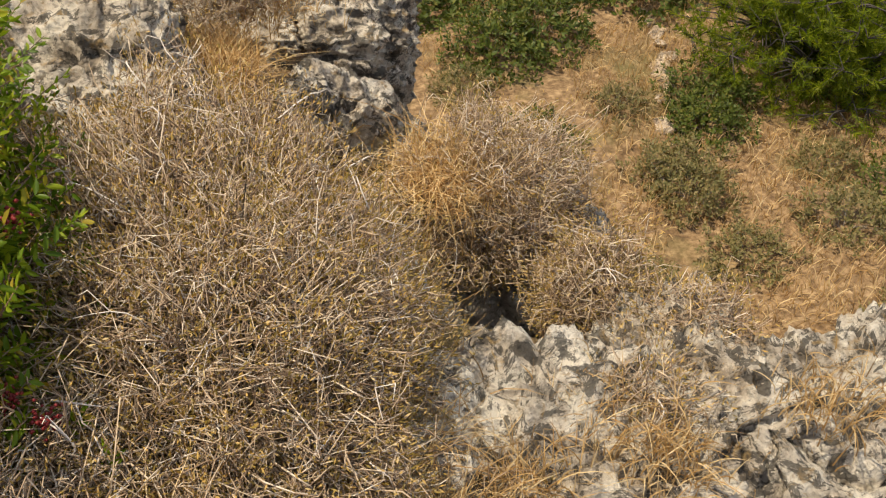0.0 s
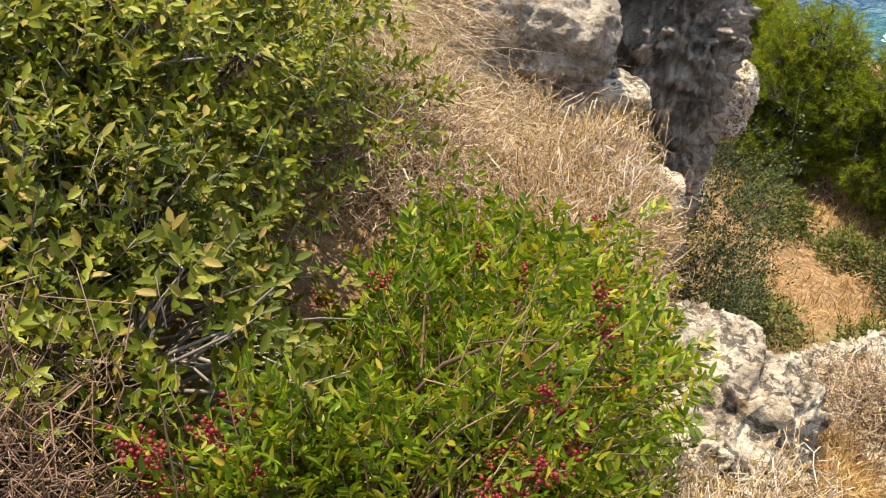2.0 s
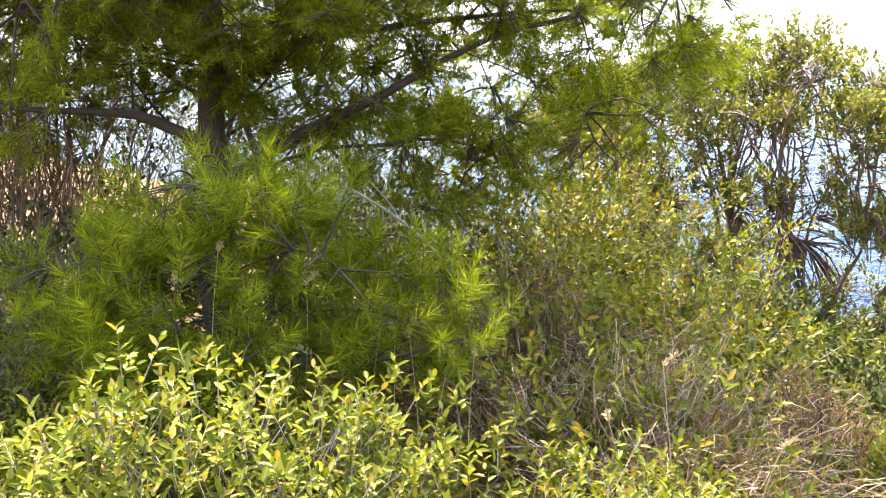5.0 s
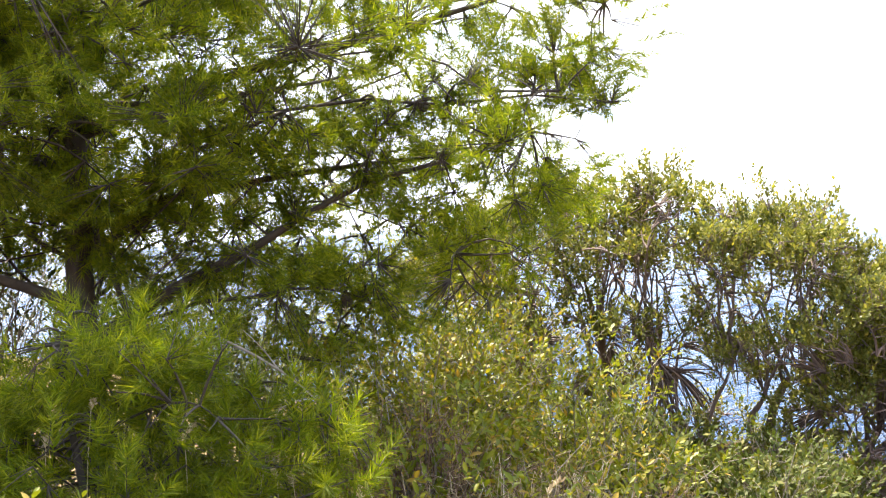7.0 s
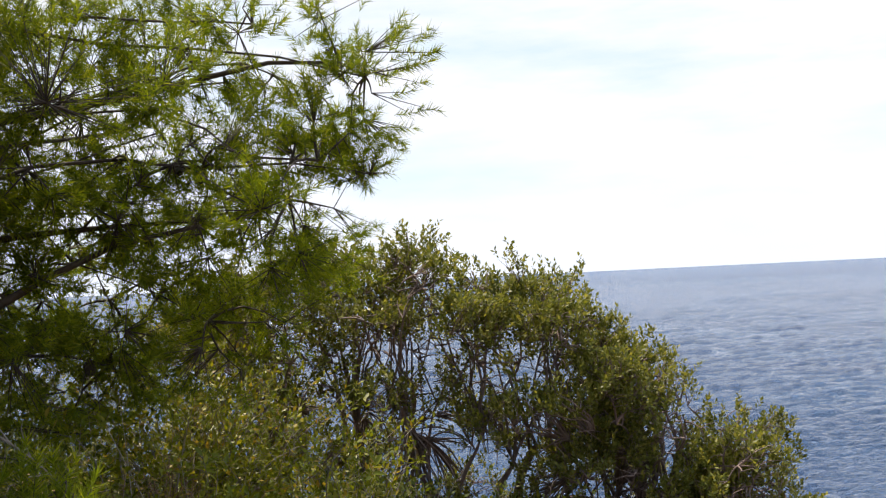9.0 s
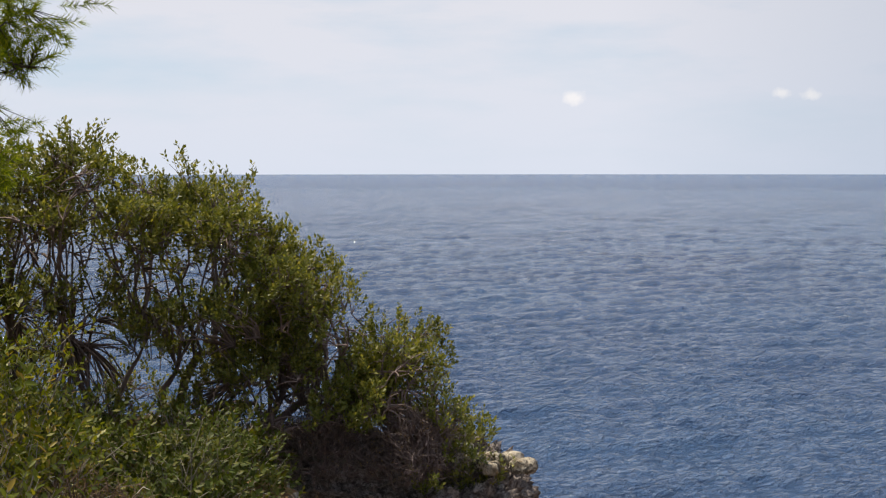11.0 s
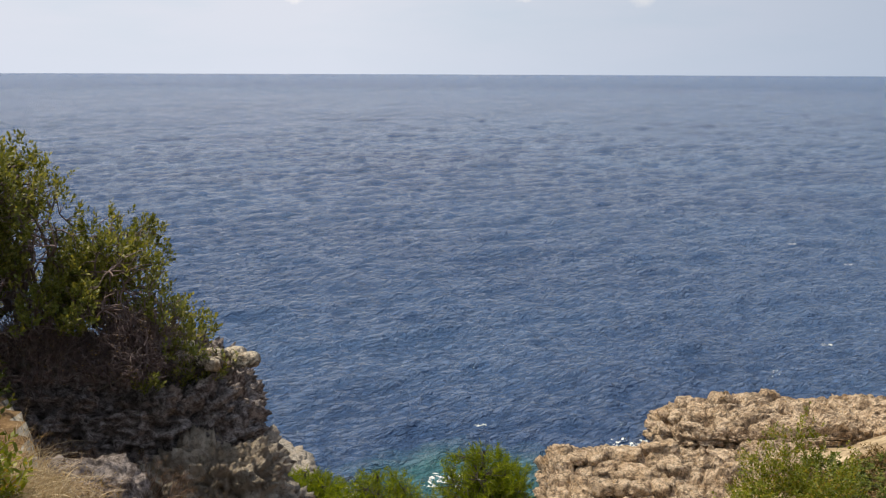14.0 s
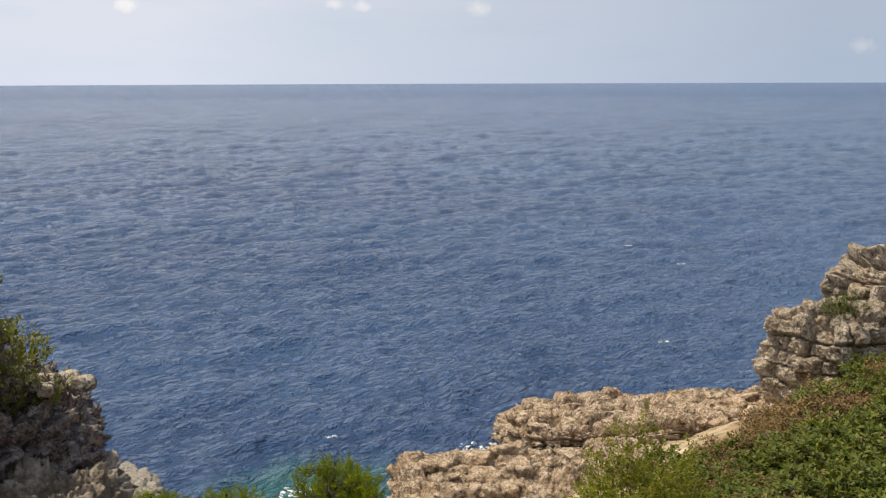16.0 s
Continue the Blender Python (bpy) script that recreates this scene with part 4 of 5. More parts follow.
rock("rock_ledge", (0.96, 1.86, -2.86), (0.60, 0.62, 1.05), "grey rock wall of a dark cleft", ROCK_GREY, 28, 15, res=56, box=4)
# shore
rock("shore_rock", (24.3, 65.0, -22.7), (23, 8.0, 4.6), "tan layered limestone platform washed by the sea", ROCK_SHORE, 31, 4, (0, 1), rough=0.04, box=6, cells=5, pits=0.10, fine=0.5, res=116, blocks=(1.5, 0.42, 0.75))
rock("shore_rock", (12.5, 55.8, -22.5), (15, 10, 3.2), "low tan limestone shelf at the waterline", ROCK_SHORE, 33, -6, (0, -2), rough=0.05, box=6, cells=5, pits=0.10, fine=0.5, res=104, blocks=(1.4, 0.40, 0.65))
rock("headland_rock", (32.4, 60.5, -17.0), (7, 7, 7.0), "weathered limestone crag above the shore", ROCK_CRAG, 35, 20, (0, 0), rough=0.12, box=4.0, cells=3, pits=0.08, fine=0.3, res=84, blocks=(1.5, 0.95, 0.85), category="cliff")
rock("headland_rock", (39.8, 64.5, -15.7), (10, 9, 10.0), "tall limestone crag at the back of the headland", ROCK_CRAG, 36, 10, (0, 0), rough=0.12, box=4.0, cells=3, pits=0.08, fine=0.3, res=88, blocks=(1.7, 1.1, 0.95), category="cliff")
rock("shore_rock", (-9.5, 54, -21.9), (7, 9, 4), "dark limestone rocks at the foot of the cliff", ROCK_GREY, 37, 15, (0, 0), cells=5, pits=0.25, fine=0.15, res=46)

# dry twiggy cushions on the brink
twiggy_shrub("dry_cushion_shrub", (0.20, 1.14, -1.84), (0.43, 0.61, 0.30), 7600, "dry grey twiggy cushion shrub on the cliff top", 41, 1.5, sticks=620)
twiggy_shrub("dry_cushion_shrub", (0.93, 1.84, -2.32), (0.25, 0.27, 0.27), 2600, "brown dry cushion shrub hanging over the brink", 42, 0.8, sticks=160)
twiggy_shrub("dry_cushion_shrub", (1.03, 1.36, -2.22), (0.11, 0.16, 0.26), 900, "greenish dry cushion in a cleft of the brink", 68, 1.6, sticks=20)
twiggy_shrub("dry_cushion_shrub", (0.98, 0.98, -2.02), (0.13, 0.12, 0.12), 800, "low grey twiggy cushion on a pale ledge", 69, 0.8, sticks=50)
twiggy_shrub("dry_cushion_shrub", (0.62, 0.80, -2.00), (0.20, 0.14, 0.10), 900, "flat grey twigs over a pale ledge", 70, 0.6, sticks=60)
twiggy_shrub("dry_cushion_shrub", (-0.47, 2.15, -1.86), (0.29, 0.66, 0.28), 4600, "straw-coloured twiggy cushion along the brink", 43, 1.3, 12, sticks=220)
twiggy_shrub("dry_cushion_shrub", (-0.88, 2.74, -1.98), (0.34, 0.40, 0.24), 2600, "pale twiggy cushion above the brink", 48, 1.0, 30)
twiggy_shrub("dry_cushion_shrub", (-1.48, 2.95, -1.66), (0.38, 0.50, 0.18), 2600, "pale dry twiggy shrub beside a grey rock", 44, 0.7, 18)
twiggy_shrub("dry_cushion_shrub", (-1.02, 2.22, -1.72), (0.36, 0.55, 0.22), 3600, "low pale twiggy cushion among dry grass", 66, 0.9, 40, sticks=80)
twiggy_shrub("dry_cushion_shrub", (-0.14, 0.76, -1.74), (0.28, 0.22, 0.30), 1900, "dead grey-brown twigs under a lentisk shrub", 145, 0.6, twig=0.0017, sticks=160)
twiggy_shrub("dry_cushion_shrub", (-1.40, 3.28, -1.64), (0.34, 0.30, 0.16), 1500, "pale dry twigs on top of a grey block", 139, 0.9, sticks=40)
twiggy_shrub("dry_cushion_shrub", (-1.62, 3.95, -1.74), (0.40, 0.34, 0.20), 1300, "pale dry twigs between grey rocks", 138, 0.9, sticks=40)
twiggy_shrub("dry_cushion_shrub", (-0.86, 0.70, -1.70), (0.34, 0.32, 0.56), 1900, "reddish-brown dead twigs inside the scrub", 146, 0.5, twig=0.0018, twig_mat=TWIG_BROWN, sticks=60)
twiggy_shrub("dry_cushion_shrub", (-1.62, 1.02, -1.62), (0.62, 0.60, 0.66), 2200, "brown dead twigs within a green shrub", 147, 0.6, twig=0.0018, twig_mat=TWIG_BROWN, sticks=120)
twiggy_shrub("dry_cushion_shrub", (-2.5, 2.85, -1.45), (0.8, 0.65, 0.56), 1500, "grey dead brushwood behind the green shrubs", 45, 0.7, twig=0.0018)
leafy_shrub("evergreen_shrub", (-2.55, 2.95, -1.45), (0.9, 0.7, 0.60), 900, "half-dry shrub with sparse green leaves", 58, 0.042, 0.019, 6, 0.08, THICKET, False, 140, inner=0.35, lumps=0.55, small=False)
twiggy_shrub("dry_cushion_shrub", (-3.2, 3.0, -1.4), (0.7, 0.7, 0.7), 1400, "tangled grey brushwood below the pine", 46, 0.7, twig=0.0024, twig_mat=TWIG_BROWN)
leafy_shrub("evergreen_shrub", (-3.25, 3.1, -1.4), (0.8, 0.7, 0.80), 900, "tangled green and brown brush below the pine", 59, 0.042, 0.019, 6, 0.08, THICKET, False, 140, inner=0.35, lumps=0.55, small=False)

twiggy_shrub("dry_cushion_shrub", (-2.05, 5.05, -1.98), (0.40, 0.22, 0.22), 420, "reddish-brown dead scrub before a grey outcrop", 47, 0.3, twig_mat=TWIG_BROWN)
twiggy_shrub("dry_cushion_shrub", (-1.48, 5.12, -2.20), (0.34, 0.20, 0.26), 420, "dark dead scrub on a shaded rock face", 137, 0.3, twig_mat=TWIG_BROWN)

# green shrubs
leafy_shrub("lentisk_shrub", (-0.36, 1.14, -1.74), (0.38, 0.56, 0.57), 3700, "green lentisk shrub with red berry clusters", 51, 0.024, 0.0090, 8, 0.060, LENTISK, True, 420, 46, inner=0.5, lumps=0.34, small=False, wood_mat=TWIG_BROWN, zmin=0.12)
leafy_shrub("lentisk_shrub", (-0.42, 1.62, -1.74), (0.30, 0.42, 0.42), 1300, "green lentisk bush beside the dry cushions", 61, 0.026, 0.0100, 8, 0.060, LENTISK, True, 200, 10, inner=0.5, lumps=0.3, small=False, wood_mat=TWIG_BROWN, zmin=0.15)
leafy_shrub("evergreen_shrub", (-2.42, 1.02, -1.6), (1.45, 1.10, 0.98), 9800, "broad-leaved evergreen shrub with grey stems", 52, 0.030, 0.0130, 7, 0.055, BROAD, False, 620, inner=0.68, lumps=0.24, small=False, zmin=0.20)
leafy_shrub("evergreen_shrub", (-1.55, 1.75, -1.64), (0.80, 0.70, 0.76), 3600, "dark broad-leaved shrub beside a lentisk", 60, 0.029, 0.0128, 7, 0.055, BROAD, False, 260, inner=0.64, lumps=0.28, small=False, zmin=0.2)
# leaves darkened in colour for the shrub's shaded side
leafy_shrub("evergreen_shrub", (-0.98, 1.16, -1.66), (0.42, 0.46, 0.52), 950, "small broad-leaved shrub over brown twigs", 63, 0.032, 0.0140, 6, 0.055, BROAD_SHADED, False, 120, inner=0.7, lumps=0.4, small=False, zmin=0.25)
leafy_shrub("evergreen_shrub", (-1.80, 3.62, -1.66), (0.36, 0.30, 0.42), 1000, "bright green shrub by the rocks", 53, 0.036, 0.015, 7, 0.06, THICKET, False, 110, lumps=0.35)
leafy_shrub("evergreen_shrub", (-2.25, 4.15, -1.55), (0.46, 0.40, 0.50), 900, "thin green thicket before a low tree", 62, 0.034, 0.015, 7, 0.06, BUSH, False, 160, inner=0.35, lumps=0.45)
leafy_shrub("evergreen_shrub", (-2.85, 3.85, -1.5), (0.50, 0.42, 0.72), 1200, "tangled green thicket with grey twigs", 148, 0.034, 0.015, 7, 0.06, THICKET, False, 200, inner=0.35, lumps=0.45)
twiggy_shrub("dry_cushion_shrub", (-2.30, 3.55, -1.55), (0.42, 0.40, 0.50), 900, "grey dead brushwood among green thicket", 149, 0.6, twig=0.002, twig_mat=TWIG_BROWN, sticks=60)
leafy_shrub("evergreen_shrub", (-3.72, 3.85, -1.4), (0.85, 0.8, 1.28), 3000, "yellow-green thicket below the pine", 54, 0.034, 0.015, 7, 0.07, THICKET, False, 160, inner=0.4, lumps=0.45)
leafy_shrub("evergreen_shrub", (-4.45, 3.3, -1.4), (1.0, 0.95, 1.65), 3800, "dense dark thicket under pine branches", 64, 0.036, 0.016, 7, 0.07, BUSH, False, 160, inner=0.4, lumps=0.4)
twiggy_shrub("dry_cushion_shrub", (-4.75, 1.55, -1.4), (1.1, 1.0, 1.55), 1300, "brown dead brushwood behind the pine trunk", 65, 0.3, twig=0.004, twig_mat=TWIG_BROWN)
leafy_shrub("evergreen_shrub", (-2.38, 4.6, -1.5), (0.5, 0.35, 0.44), 800, "low dark shrub at the foot of the tree", 67, 0.034, 0.015, 7, 0.06, BUSH, False, 110, lumps=0.4)
leafy_shrub("evergreen_shrub", (-3.1, 4.4, -1.5), (0.68, 0.55, 0.55), 1100, "green thicket in front of the tree", 55, 0.036, 0.016, 7, 0.07, BUSH, False, 160, lumps=0.45)
leafy_shrub("evergreen_shrub", (-3.8, 1.2, -1.4), (0.85, 0.85, 1.05), 2400, "dark shaded thicket round a pine trunk", 56, 0.034, 0.014, 6, 0.06, SHADED_DARK_LEAF, False, 160)
leafy_shrub("evergreen_shrub", (-5.6, 2.4, -1.4), (1.3, 1.5, 2.0), 3200, "dark green thicket behind a pine trunk", 57, 0.040, 0.017, 6, 0.07, SHADED_DARK_LEAF, False, 160)

# dry grass
grass_tuft("dry_grass", (-1.60, 3.68, g(-1.60, 3.68)), (0.30, 0.42), 4200, 0.15, "pale dry grass between a block and a green shrub", 70, 0.8, mat=PALE_STRAW, wind=(0.3, -0.3))
grass_tuft("dry_grass", (0.30, 2.18, -2.06), (0.10, 0.16), 1300, 0.14, "dry grass in a gap between pale rocks", 72, 0.7, drop=0.0)
grass_tuft("dry_grass", (0.54, 1.22, -1.98), (0.08, 0.17), 1200, 0.25, "golden dry grass in a cleft of the brink", 61, 0.35, drop=-0.04)
grass_tuft("dry_grass", (0.80, 1.78, -2.12), (0.15, 0.14), 1100, 0.12, "orange dry grass on a brown cushion", 67, 0.8, drop=0.0)
grass_tuft("dry_grass", (0.44, 2.42, -2.02), (0.16, 0.12), 500, 0.10, "dry grass on a pale boulder", 68, 0.8, drop=0.0)
grass_tuft("dry_grass", (0.02, 0.62, g(0.02, 0.62)), (0.30, 0.16), 1400, 0.20, "brown dry grass at the foot of a lentisk", 69, 0.6)
grass_tuft("dry_grass", (-1.50, 2.64, g(-1.50, 2.64)), (0.48, 0.60), 11000, 0.20, "pale windblown dry grass patch", 62, 0.9, mat=PALE_STRAW, wind=(0.5, -0.5))

for k, (x, y, n, h) in enumerate([(0.50, 0.84, 600, 0.13), (0.66, 0.70, 420, 0.10), (0.95, 0.72, 300, 0.08), (1.30, 0.76, 260, 0.08), (0.84, 0.84, 200, 0.07), (0.46, 0.62, 600, 0.14)]):
    grass_tuft("dry_grass", (x, y + 0.12, -1.87), (0.12, 0.09), n, h, "orange dry grass tuft on a pale ledge", 160 + k, 0.7, drop=-0.03)
twiggy_shrub("dry_cushion_shrub", (1.16, 1.16, -2.03), (0.11, 0.10, 0.10), 400, "small dry cushion on a pale ledge", 49, 0.8)
twiggy_shrub("dry_cushion_shrub", (0.34, 2.40, -1.96), (0.16, 0.12, 0.12), 420, "dry tuft in a gap between pale rocks", 50, 0.8)

# pines and tree
# its topmost and far left foliage is unseen, added to shade trunk and sapling
pine("pine_tree", (-3.88, 2.27, -1.5), "Aleppo pine with spreading branches over the scrub", 71,
     [(-0.14, -0.07, 0), (-0.14, -0.06, 1.15), (-0.13, -0.05, 1.7), (-0.12, -0.12, 2.1), (-0.08, -0.14, 2.5), (0.05, 0.1, 4.4)],
     [(1.12, 1.42, 2.16, 0.36, 0.34, 0.34), (0.1, 0.4, 1.45, 0.6, 0.6, 0.3), (-0.2, 0.2, 2.45, 0.8, 0.7, 0.4), (0.85, 1.05, 1.78, 0.55, 0.55, 0.42), (0.5, 0.6, 2.1, 0.7, 0.7, 0.5), (0.35, 1.0, 1.35, 0.45, 0.5, 0.25),
      (0.1, -0.2, 2.0, 0.8, 0.7, 0.55), (-0.6, 0, 1.9, 0.8, 0.8, 0.6), (0.2, -0.5, 2.95, 0.8, 0.7, 0.45), (0.5, -0.3, 2.75, 0.6, 0.6, 0.3), (0, 0, 3.7, 0.9, 0.8, 0.5), (-0.6, -0.1, 3.2, 1.0, 0.9, 0.5),
      (-0.2, -0.9, 1.75, 0.7, 0.6, 0.5), (-0.7, -0.6, 2.0, 0.8, 0.7, 0.5), (-0.1, 0.5, 1.7, 0.8, 0.8, 0.45), (0.7, 1.35, 1.6, 0.55, 0.55, 0.35), (-0.3, -0.9, 2.7, 0.9, 0.8, 0.4), (-0.9, -0.5, 1.5, 0.6, 0.6, 0.35), (0.75, 1.1, 1.28, 0.42, 0.42, 0.25), (0.2, 0.9, 1.15, 0.5, 0.5, 0.28),
      (-1.2, -0.6, 2.6, 0.9, 0.9, 0.45), (-1.0, 0.3, 2.75, 0.9, 0.9, 0.45), (-1.3, -1.2, 2.2, 0.8, 0.8, 0.45), (0.0, -0.7, 2.35, 0.8, 0.5, 0.35), (-0.1, -0.6, 1.95, 0.6, 0.5, 0.3), (1.22, 1.52, 2.36, 0.30, 0.28, 0.28), (1.05, 1.34, 2.02, 0.30, 0.30, 0.25), (0.95, 1.22, 2.5, 0.34, 0.34, 0.28), (1.15, 1.45, 2.15, 0.3, 0.3, 0.3), (0.3, 0.75, 2.5, 0.55, 0.5, 0.35), (0.75, 1.05, 2.3, 0.45, 0.45, 0.3)],
     20500, 48, 0.053, 0.0036, 0.066, 40, clump=5, twig=0.0028, gaps=-0.38, cones=16,
     boughs=[([(-0.13, -0.06, 1.12), (0.075, 0.11, 1.264), (0.207, 0.316, 1.386), (0.313, 0.461, 1.461), (0.444, 0.621, 1.569), (0.8, 1.0, 1.72)], 0.030),
             ([(-0.12, -0.07, 1.24), (-0.195, -0.377, 1.397), (-0.3, -0.8, 1.45)], 0.030),
             ([(0.12, 0.12, 0.2), (0.06, 0.10, 1.0), (-0.11, -0.02, 1.5)], 0.028),
             ([(-0.12, -0.08, 1.9), (0.25, 0.35, 2.1), (0.7, 0.9, 2.25), (1.15, 1.45, 2.42)], 0.024),
             ([(-0.13, -0.08, 1.6), (0.3, 0.6, 1.72), (0.75, 1.25, 1.8)], 0.020)])
pine("pine_sapling", (-2.85, 1.5, -1.5), "young bright green pine in front of a trunk", 72,
     [(0, 0, 0), (0, 0, 0.5), (0, 0, 1.25)],
     [(0.05, 0, 0.88, 0.5, 0.5, 0.32), (0.1, 0.05, 1.2, 0.36, 0.36, 0.18), (0.32, 0.45, 0.85, 0.3, 0.3, 0.25), (-0.2, -0.25, 0.95, 0.3, 0.3, 0.22)], 620, 90, 0.070, 0.0030, 0.025, 18, twig=0.0019)


def oak(at, seed):
    """A low, wind-shaped tree: stems that fan out from a few crooked trunks into many leafy heads, falling to one side."""
    rng = np.random.RandomState(seed)
    t = thing("evergreen_tree", "low wind-shaped evergreen tree with many bare stems on a rock", "tree", "", at)
    along, deep = np.array([0.926, 0.378, 0]), np.array([-0.378, 0.926, 0])
    start = np.array([-3.966, 4.998, 0]) - np.array(at)

    def place(u, v, z):
        return start + along * np.asarray(u)[..., None] + deep * np.asarray(v)[..., None] + np.array([0, 0, 1.0]) * np.asarray(z)[..., None]

    # heads: along the crown, top, width
    heads = np.array([(-0.62, 0.02, 0.30), (-0.30, 0.26, 0.32), (0.12, 0.36, 0.30), (0.60, 0.33, 0.22), (0.42, 0.18, 0.26), (0.98, 0.16, 0.27), (1.34, 0.09, 0.24), (1.64, -0.16, 0.24),
                      (1.94, -0.36, 0.24), (2.34, -0.58, 0.25), (2.52, -0.86, 0.20), (2.74, -1.24, 0.17), (2.20, -0.80, 0.26), (2.46, -1.08, 0.22), (1.90, -0.72, 0.28), (1.55, -0.55, 0.28), (1.81, -0.28, 0.22)])
    C, R = [], []
    heads[:, 1] -= 0.10
    heads[:, 0] += 0.04
    heads[heads[:, 0] > 1.9] += (0.0, -0.07, 0)
    for u, top, r in heads:
        for v in (-0.34, 0.0, 0.36):
            k = 1 - 0.35 * abs(v)
            C.append(place(u + rng.normal(0, 0.05), v, top - r - abs(v) * 0.35))
            R.append((r * k * 1.1, r * k * 1.1, r))
    crown = len(C)
    for u in np.arange(-0.6, 2.7, 0.17):        # thinner leaf inside and low on the near side
        top = np.interp(u, np.sort(heads[:12, 0]), heads[np.argsort(heads[:12, 0]), 1])
        for low in (0.55, 0.80, 1.08, 1.36):
            if top - low > -1.36:
                C.append(place(u + rng.normal(0, 0.06), rng.uniform(-0.5, 0.4), top - low + rng.normal(0, 0.06)))
                R.append((0.22, 0.22, 0.20))
    C, R = np.array(C), np.array(R)
    feet = place(np.array([0.35, 0.75, 1.10, 1.55]), np.array([0.1, -0.1, 0.15, 0.0]), np.array([-1.42, -1.46, -1.48, -1.52]))
    crooks = []
    for i, (u, z) in enumerate([(-0.15, -1.0), (0.30, -0.85), (0.55, -1.0), (0.95, -0.92), (1.15, -1.0), (1.40, -1.08), (1.70, -1.18), (2.15, -1.30)]):
        foot = feet[min(i // 2, 3)]
        line = stems(foot, place(np.array([u]), np.array([rng.uniform(-0.15, 0.15)]), np.array([z])), rng, 8, 0.12)
        line = line + 0.05 * np.stack([vnoise(line.reshape(-1, 3) * 4 + i, k) for k in (1, 2, 3)], 1).reshape(line.shape)
        crooks.append(line[0])
        part("trunk", mesh_from("trunk", *tubes(line, 0.034, 0.005, 8), STEM_DARK), t)
    crooks = np.array(crooks)
    n = 210
    li = np.concatenate([np.arange(crown), rng.randint(0, crown, n - crown)]) if n > crown else rng.choice(crown, n, False)
    ends = C[li] + rng.normal(0, 0.4, (n, 3)) * R[li]
    tips = crooks[:, 2:].reshape(-1, 3)
    root = tips[[np.argmin(np.linalg.norm((tips - e) * [1.6, 1.6, 0.6], axis=1) + rng.uniform(0, 0.35, len(tips))) for e in ends]]
    lim = stems(root, ends, rng, 12, 0.07)
    wob = np.stack([vnoise(lim.reshape(-1, 3) * 5.0 + 9.1 * np.repeat(np.arange(n), 12)[:, None], k) for k in (1, 2, 3)], 1).reshape(lim.shape)
    lim = lim + wob * 0.085 * np.sin(np.pi * np.linspace(0, 1, 12))[None, :, None]
    for one, r in zip(lim, 0.005 + 0.009 * rng.rand(n) ** 2):
        part("limb", mesh_from("limb", *tubes(one[None], r, 0.004, 6), STEM_DARK), t)
    m = 19000
    vol = R[:, 0] * R[:, 1]
    vol[crown:] *= 0.5
    ti = rng.choice(len(C), m, p=vol / vol.sum())
    d = unit(rng.normal(size=(m, 3)))
    d[:, 2] = np.where(d[:, 2] < -0.2, -d[:, 2], d[:, 2])
    p = C[ti] + d * (rng.uniform(0.15, 1.0, m) ** 0.5 * (1 + 0.28 * fbm(d * 3 + ti[:, None], 2, seed)))[:, None] * R[ti]
    q = np.arange(m) // 4 * 4                     # shoots stand in fours
    p, d = p[q] + rng.normal(0, 0.022, (m, 3)), unit(d[q] + rng.normal(0, 0.4, (m, 3)))
    keep = fbm(p * 3.6, 2, seed + 4) > -0.30
    p, d = p[keep], d[keep]
    si = rng.randint(0, len(C), 2300)
    sub = join_twigs(C[si] + unit(rng.normal(size=(2300, 3))) * rng.uniform(0.2, 0.85, (2300, 1)) * R[si], lim, rng, 6)
    part("branch_mass", mesh_from("branch_mass", *tubes(sub, 0.0062, 0.0024, 4), STEM_DARK), t)
    part("twig_mass", mesh_from("twig_mass", *tubes(join_twigs(p[::2], sub, rng, 3), 0.0034, 0.0012, 3), STEM_DARK), t)
    dirs = unit(0.7 * d + [0, 0, 0.8] + rng.normal(0, 0.3, d.shape))
    part("foliage", mesh_from("foliage", *shoot_leaves(p, dirs, 0.065, 8, 0.029, 0.0145, rng, 0.85, small=True), OAK), t)
    return t


oak((-3.0, 5.45, -1.45), 81)
for k, (x, y, r) in enumerate([(-3.75, 4.9, 0.42), (-3.2, 5.1, 0.40), (-2.65, 5.3, 0.42), (-2.1, 5.5, 0.36), (-1.62, 5.62, 0.26)]):
    twiggy_shrub("dry_cushion_shrub", (x, y, -1.58), (r, 0.30, 0.36), 900, "dark dead brushwood at the foot of a low tree", 140 + k, 0.25, 20, twig=0.0026, twig_mat=STEM_DARK, group="brushwood under the tree")

